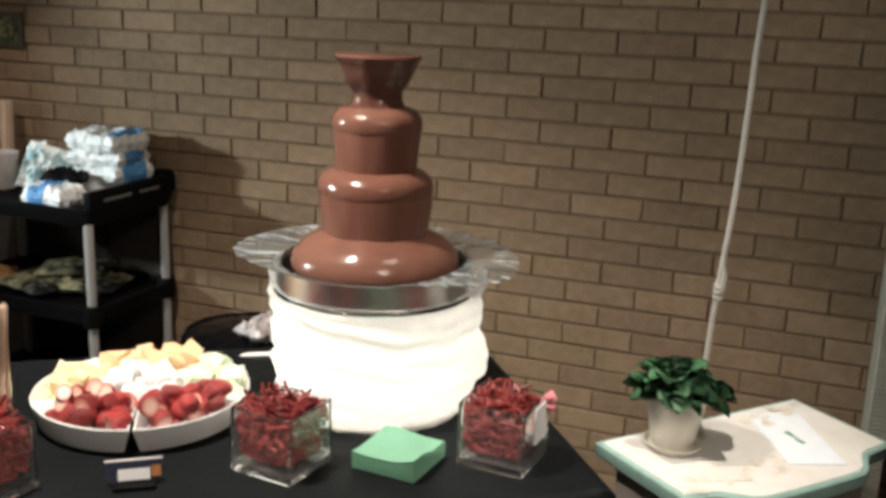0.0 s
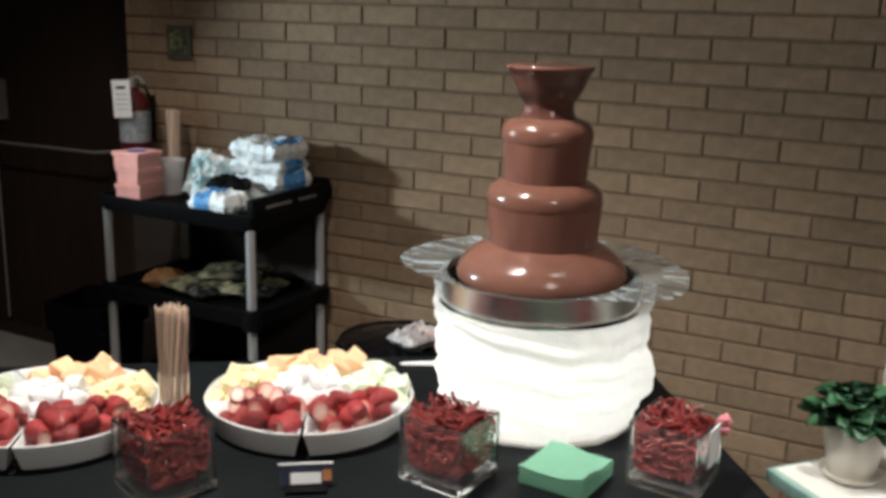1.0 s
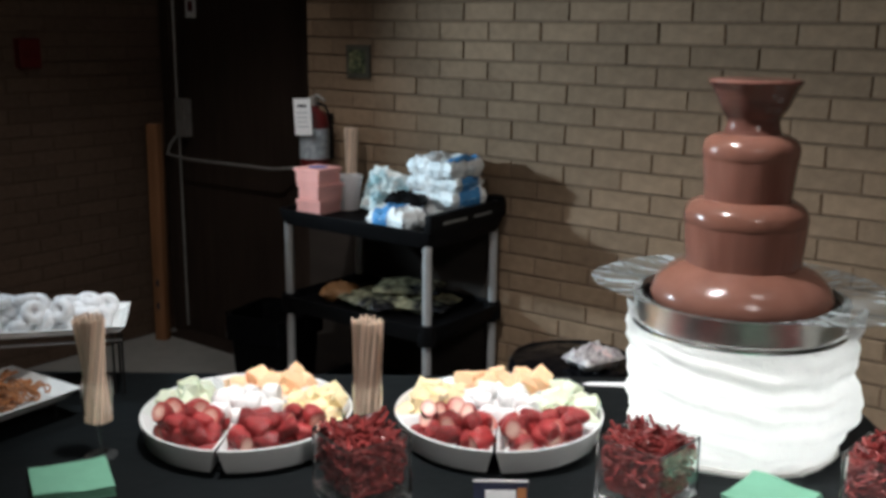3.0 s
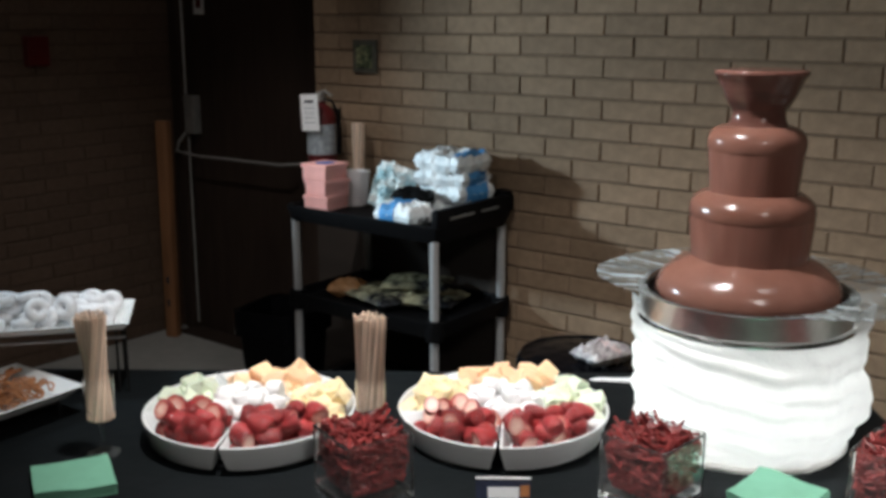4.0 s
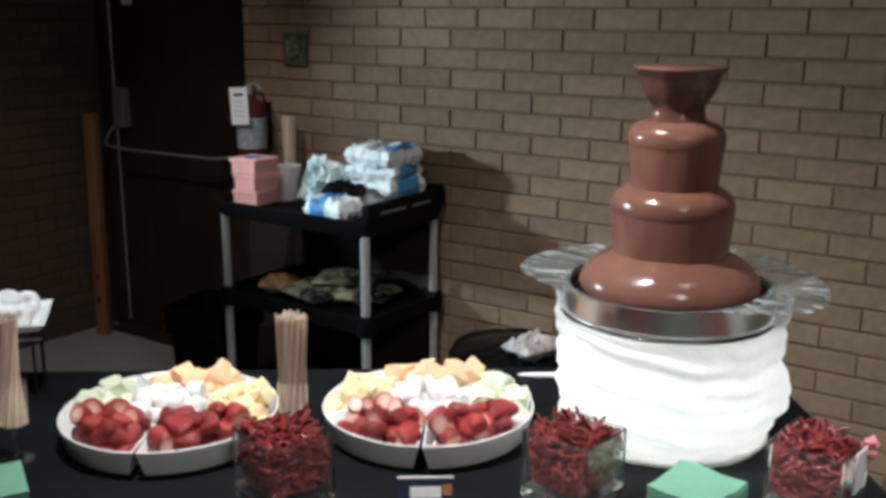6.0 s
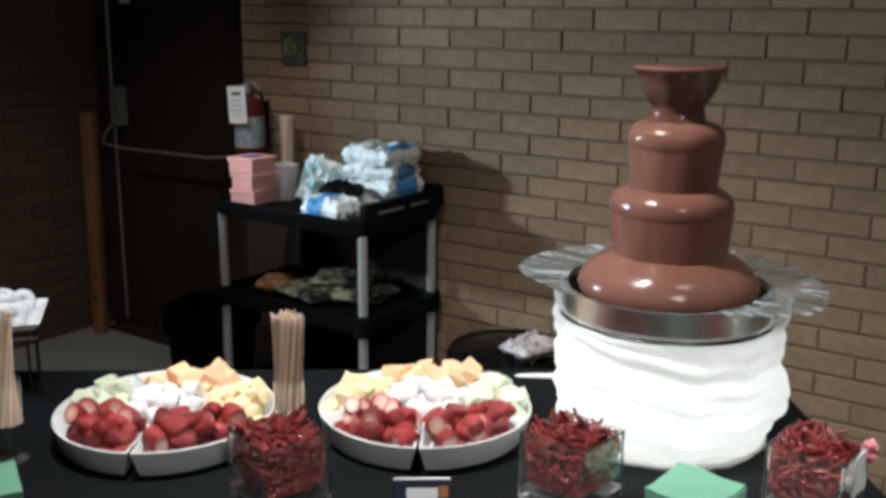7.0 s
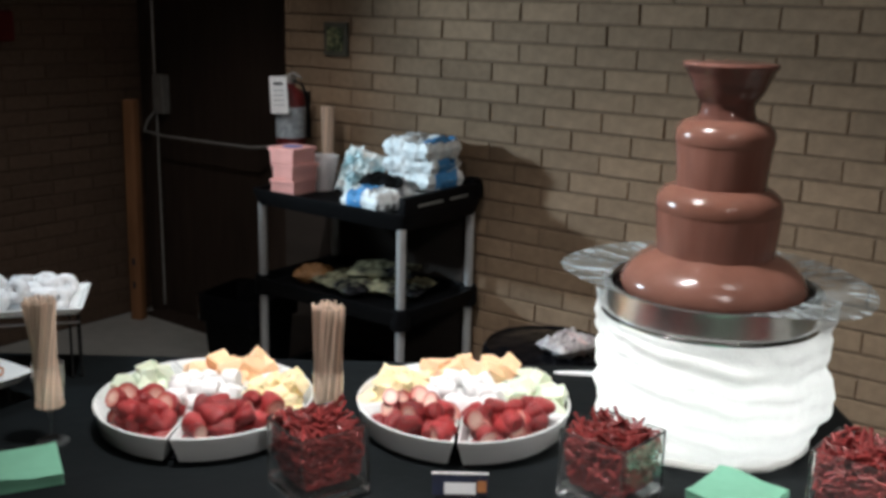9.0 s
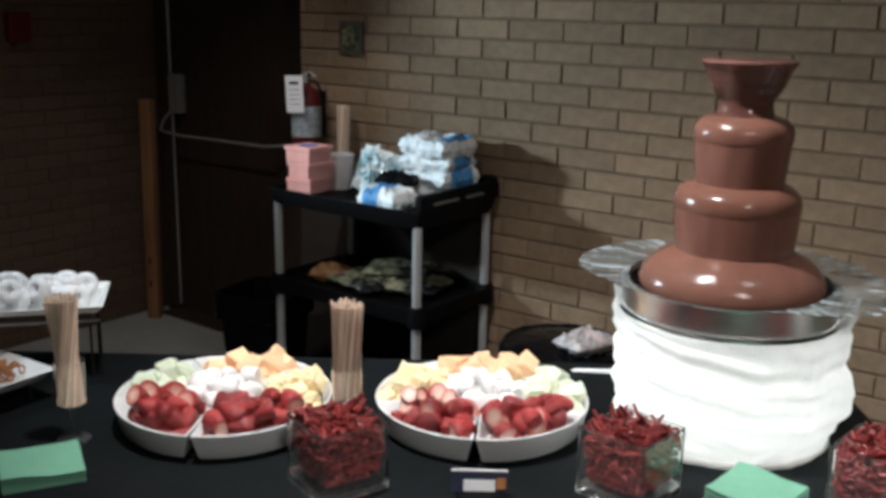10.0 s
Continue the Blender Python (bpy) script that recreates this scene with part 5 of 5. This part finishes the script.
# pink cake boxes
for k, (dx, dy, tn, h) in enumerate(((0, 0, 4, 0.050), (0.003, 0.004, -3, 0.054), (-0.003, 0, 3, 0.054))):
    z = TOP + 0.003 + (0.0, 0.0515, 0.107)[k]
    pb = thing("pink_box", "small pink card bakery box stacked on the cart", "box", at=on_cart(-1.535 + dx, -0.355 + dy, z, tn), group="pink boxes")
    part("carton", box(0.106 - 0.004 * (k == 1), 0.118, h - 0.014, (0, 0, 0), 0.003), M["pink"], pb)
    part("lid", box(0.113 + 0.006 * (k == 2), 0.124, 0.015, (0, 0, h - 0.014), 0.003), M["pink"], pb)
    if k == 2:
        part("sticker", lathe([(0, h + 0.0022), (0.035, h + 0.0018)], 24), M["blue_card"], pb, "dark blue sticker")
# frosted tub
single("plastic_tub", lathe([(0, 0.0), (0.045, 0.0), (0.048, 0.004), (0.058, 0.110), (0.061, 0.112), (0.061, 0.118), (0.055, 0.118), (0.046, 0.008), (0, 0.008)], 32), M["frosted"], "frosted plastic tub beside the pink boxes", "tub", at=on_cart(-1.503, -0.234) @ Matrix.Diagonal((0.88, 0.88, 1.06, 1)), smooth=True)
skewers(-1.628, -0.082, TOP + 0.001, TOP + 0.277, 0.021, 0.025, 3, False, "tall bundle of pale skewers standing on the cart")


def pack(name, sx, sy, sz, mat, label, cat, at, seed, band=None, group="", rough=0.26, boxy=3.5):
    p = thing(name, label, cat, at=at, group=group)
    part("bag", pillow(sx, sy, sz, seed, rough, 28, boxy), mat, p, smooth=True)
    if band:
        part("printed_band", pillow(sx, sy, sz, seed, rough, 28, boxy, band[0]), band[1], p, "blue printed band", smooth=True)
    return p


for k in range(4):
    pack("marshmallow_bag", 0.205, 0.18, 0.070, M["pack_white"], "white and blue plastic bag of marshmallows, stacked", "bag", on_cart(-1.106 + (0, 0.008, -0.004, 0.002)[k], -0.158 - 0.005 * k, TOP + 0.051 * k, (6, -7, 5, -3)[k]), 3 + k * 2, (((0.86, 1.2, 0.5), (0.84, 1.2, 0.6), (0.86, 1.2, 0.55), (0.42, 0.9, 0.72))[k], M["pack_blue"]), "stacked bags", 0.20, 6.0)
pack("marshmallow_bag", 0.185, 0.12, 0.066, M["pack_white"], "white bag with a blue band lying on the cart", "bag", on_cart(-1.142, -0.388, TOP, -8), 21, ((-0.62, 0.12, 2), M["pack_blue"]), "", 0.25, 5.0)
pack("snack_bag", 0.15, 0.16, 0.055, M["pack_teal"], "pale blue and white snack bag leaning on others", "bag", on_cart(-1.322, -0.223, TOP + 0.074, 18, 66, 14), 31, rough=0.45, boxy=2.6)
pack("snack_bag", 0.12, 0.15, 0.050, M["pack_teal"], "pale blue and white crumpled snack bag", "bag", on_cart(-1.392, -0.173, TOP + 0.076, -14, 72, -16), 33, rough=0.45, boxy=2.6)
single("black_cloth", pillow(0.14, 0.10, 0.045, 41, 0.4), M["black_plastic"], "crumpled black cloth lying on the bags", "cloth", at=on_cart(-1.175, -0.30, TOP + 0.055, 20), smooth=True)

SH = 0.597
pack("chip_bag", 0.26, 0.20, 0.055, M["pack_olive"], "dark gold and green snack bag on the shelf", "bag", on_cart(-1.19, -0.21, SH, 14), 51, group="bags on the shelf")
pack("chip_bag", 0.26, 0.20, 0.050, M["pack_olive"], "dark gold and green snack bag on the shelf", "bag", on_cart(-1.335, -0.27, SH, -12), 53, group="bags on the shelf")
pack("chip_bag", 0.24, 0.18, 0.045, M["pack_olive"], "dark gold and green snack bag lying on another", "bag", on_cart(-1.25, -0.19, SH + 0.045, 30), 55, group="bags on the shelf")
pack("brown_bag", 0.13, 0.12, 0.058, M["pack_tan"], "orange-brown paper bag on the shelf", "bag", on_cart(-1.50, -0.29, SH, 25), 57)

# black bin on the floor beyond the cart
bn = thing("black_bin", "black plastic bin standing on the floor by the cart", "bin", at=pose(-1.845, -0.30, 0, 0, 0, 12))


def bin_ring(a, b, z, c=0.03):
    return [(a - c, -b, z), (a, -b + c, z), (a, b - c, z), (a - c, b, z), (-a + c, b, z), (-a, b - c, z), (-a, -b + c, z), (-a + c, -b, z)]


part("body", outward(loft([bin_ring(0.11, 0.11, 0.002), bin_ring(0.135, 0.14, 0.475), bin_ring(0.142, 0.147, 0.48), bin_ring(0.142, 0.147, 0.49), bin_ring(0.131, 0.136, 0.49), bin_ring(0.105, 0.105, 0.012)])), M["black_plastic"], bn, smooth=True)
part("bag_lip", outward(loft([bin_ring(0.146, 0.151, 0.40), bin_ring(0.147, 0.152, 0.495), bin_ring(0.130, 0.135, 0.498)], cap_first=False, cap_last=False)), M["gloss_black"], bn, "black liner folded over the edge", smooth=True)

# round lidded bin with a packet on it
rb = thing("round_bin", "round black bin with a glossy domed lid", "bin", at=pose(-0.545, -0.225, 0.052))
part("body", lathe([(0, -0.05), (0.15, -0.05), (0.155, -0.04), (0.185, 0.47), (0.18, 0.47), (0.15, 0.012), (0, 0.012)], 48), M["black_plastic"], rb, smooth=True)
part("lid", lathe([(0.186, 0.462), (0.205, 0.463), (0.209, 0.472), (0.205, 0.490), (0.195, 0.503), (0.185, 0.497), (0.155, 0.503), (0.10, 0.512), (0, 0.516)], 64, wobble=lambda a, r, z: (0, 0.004 * noise.noise(Vector((cos(a) * r * 30, sin(a) * r * 30, 3))))), M["gloss_black"], rb, smooth=True)
M["pack_grey"] = material("crinkled_clear_wrapper", (0.60, 0.57, 0.56), 0.22, vary=0.3, scale=45, bump=1.0, bump_scale=50, second=(0.36, 0.32, 0.33), second_scale=35)
pk = pack("snack_packet", 0.17, 0.12, 0.048, M["pack_grey"], "crinkled white plastic packet lying on the bin's lid", "packet", pose(-0.449, -0.266, 0.566, 0, 0, 72), 71, rough=0.5)
M["pack_pink"] = material("faded_pink_print", (0.55, 0.42, 0.40), 0.4, vary=0.25, scale=40, bump=0.6, bump_scale=40)
part("print", pillow(0.05, 0.118, 0.046, 71.3, 0.5, 22), M["pack_pink"], pk, "faded pink print", smooth=True, at=pose(0.01, 0, -0.0003))

# fire extinguisher on the wall's end
fe = thing("fire_extinguisher", "red fire extinguisher with white tag, hung on the wall", "fire extinguisher", at=pose(-1.819, -0.085, 1.035))
part("cylinder", lathe([(0, 0.0), (0.045, 0.0), (0.056, 0.008), (0.058, 0.02), (0.058, 0.175), (0.050, 0.205), (0.028, 0.225), (0.018, 0.232), (0.018, 0.245), (0, 0.245)], 40), M["red"], fe, smooth=True)
part("label_band", lathe([(0.0588, 0.040), (0.0588, 0.158)], 40), M["grey_label"], fe, "grey printed label", smooth=True)
part("valve", box(0.03, 0.035, 0.035, (0, 0, 0.243), 0.004), M["door_metal"], fe)
part("lever", tube([(-0.01, 0, 0.275), (0.03, -0.01, 0.285), (0.075, -0.02, 0.268)], 0.006, 8), M["door_metal"], fe, smooth=True)
part("hose", tube([(0.015, 0.0, 0.255), (0.05, 0.01, 0.245), (0.066, 0.02, 0.20), (0.064, 0.025, 0.10), (0.062, 0.025, 0.05)], 0.005, 8), M["black_plastic"], fe, smooth=True)
part("bracket", box(0.04, 0.03, 0.18, (0, 0.0715, 0.03), 0.002), M["wire"], fe)
tagc = part("tag", box(0.082, 0.0015, 0.140, (0, 0, 0)), M["paper"], fe, "white inspection tag", at=pose(0.014, -0.072, 0.135, 0, -3, 8))
part("print_bar", box(0.042, 0.001, 0.010, (0, -0.0014, 0.107)), M["ink"], tagc)
for k in range(4):
    part("print_line", box(0.05, 0.001, 0.003, (0, -0.0014, 0.085 - 0.018 * k)), M["grey_label"], tagc)

# ---------------------------------------------------------------- bricks
BRICK_SHAPES = [finish(brick_bm(B - UPRIGHT, C - JOINT, seed=k), "brick", M["brick"]) for k in range(6)]
rngb = random.Random(77)
rest, count = bmesh.new(), 0
k_low, k_high = int((Z0 - CEILING) / C), int(Z0 / C)
near = []
for k in range(k_low, k_high):
    z = Z0 - (k + 0.5) * C
    off = 0.5 if k % 2 == 0 else 0.0
    n0 = int(WALL_L / B) - 2
    for i in range(n0, int(EAST / B) + 2):
        x0, x1 = SHIFT + (i + off) * B + UPRIGHT / 2, SHIFT + (i + 1 + off) * B - UPRIGHT / 2
        x0, x1 = max(x0, WALL_L), min(x1, EAST)
        if x1 - x0 < 0.02:
            continue
        whole = x1 - x0 > B - UPRIGHT - 0.001
        y = rngb.uniform(-0.0015, 0.0015)
        if whole and 0.86 < z < 1.80 and -1.0 < x0 and x1 < 1.32 and count < 300:
            near.append((x0 + x1, z, y))
            count += 1
        else:
            merge(rest, brick_bm(x1 - x0, C - JOINT, seed=rngb.randrange(99)), Matrix.Translation(((x0 + x1) / 2, y, z)))
tagged(part("bricks_beyond", rest, M["brick_rest"], wall_north), kind="stuff")
for xx, z, y in near:
    ob = new("brick", rngb.choice(BRICK_SHAPES))
    ob.parent = wall_north
    ob.matrix_basis = Matrix.Translation((xx / 2, y, z))
# dark bricks of the west wall
rest = bmesh.new()
for k in range(0, 41):
    z = (k + 0.5) * C
    off = 0.5 if k % 2 else 0.0
    for i in range(-13, 3):
        y0, y1 = (i + off) * B, (i + 1 + off) * B - JOINT
        y0, y1 = max(y0, -2.4), min(y1, ALCOVE)
        if y1 - y0 < 0.03:
            continue
        merge(rest, brick_bm(y1 - y0, C - JOINT, seed=rngb.randrange(99)), Matrix.Translation((WEST, (y0 + y1) / 2, z)) @ Matrix.Rotation(pi / 2, 4, "Z"))
tagged(part("dark_bricks", rest, M["shaded_brick"], wall_west), kind="stuff")
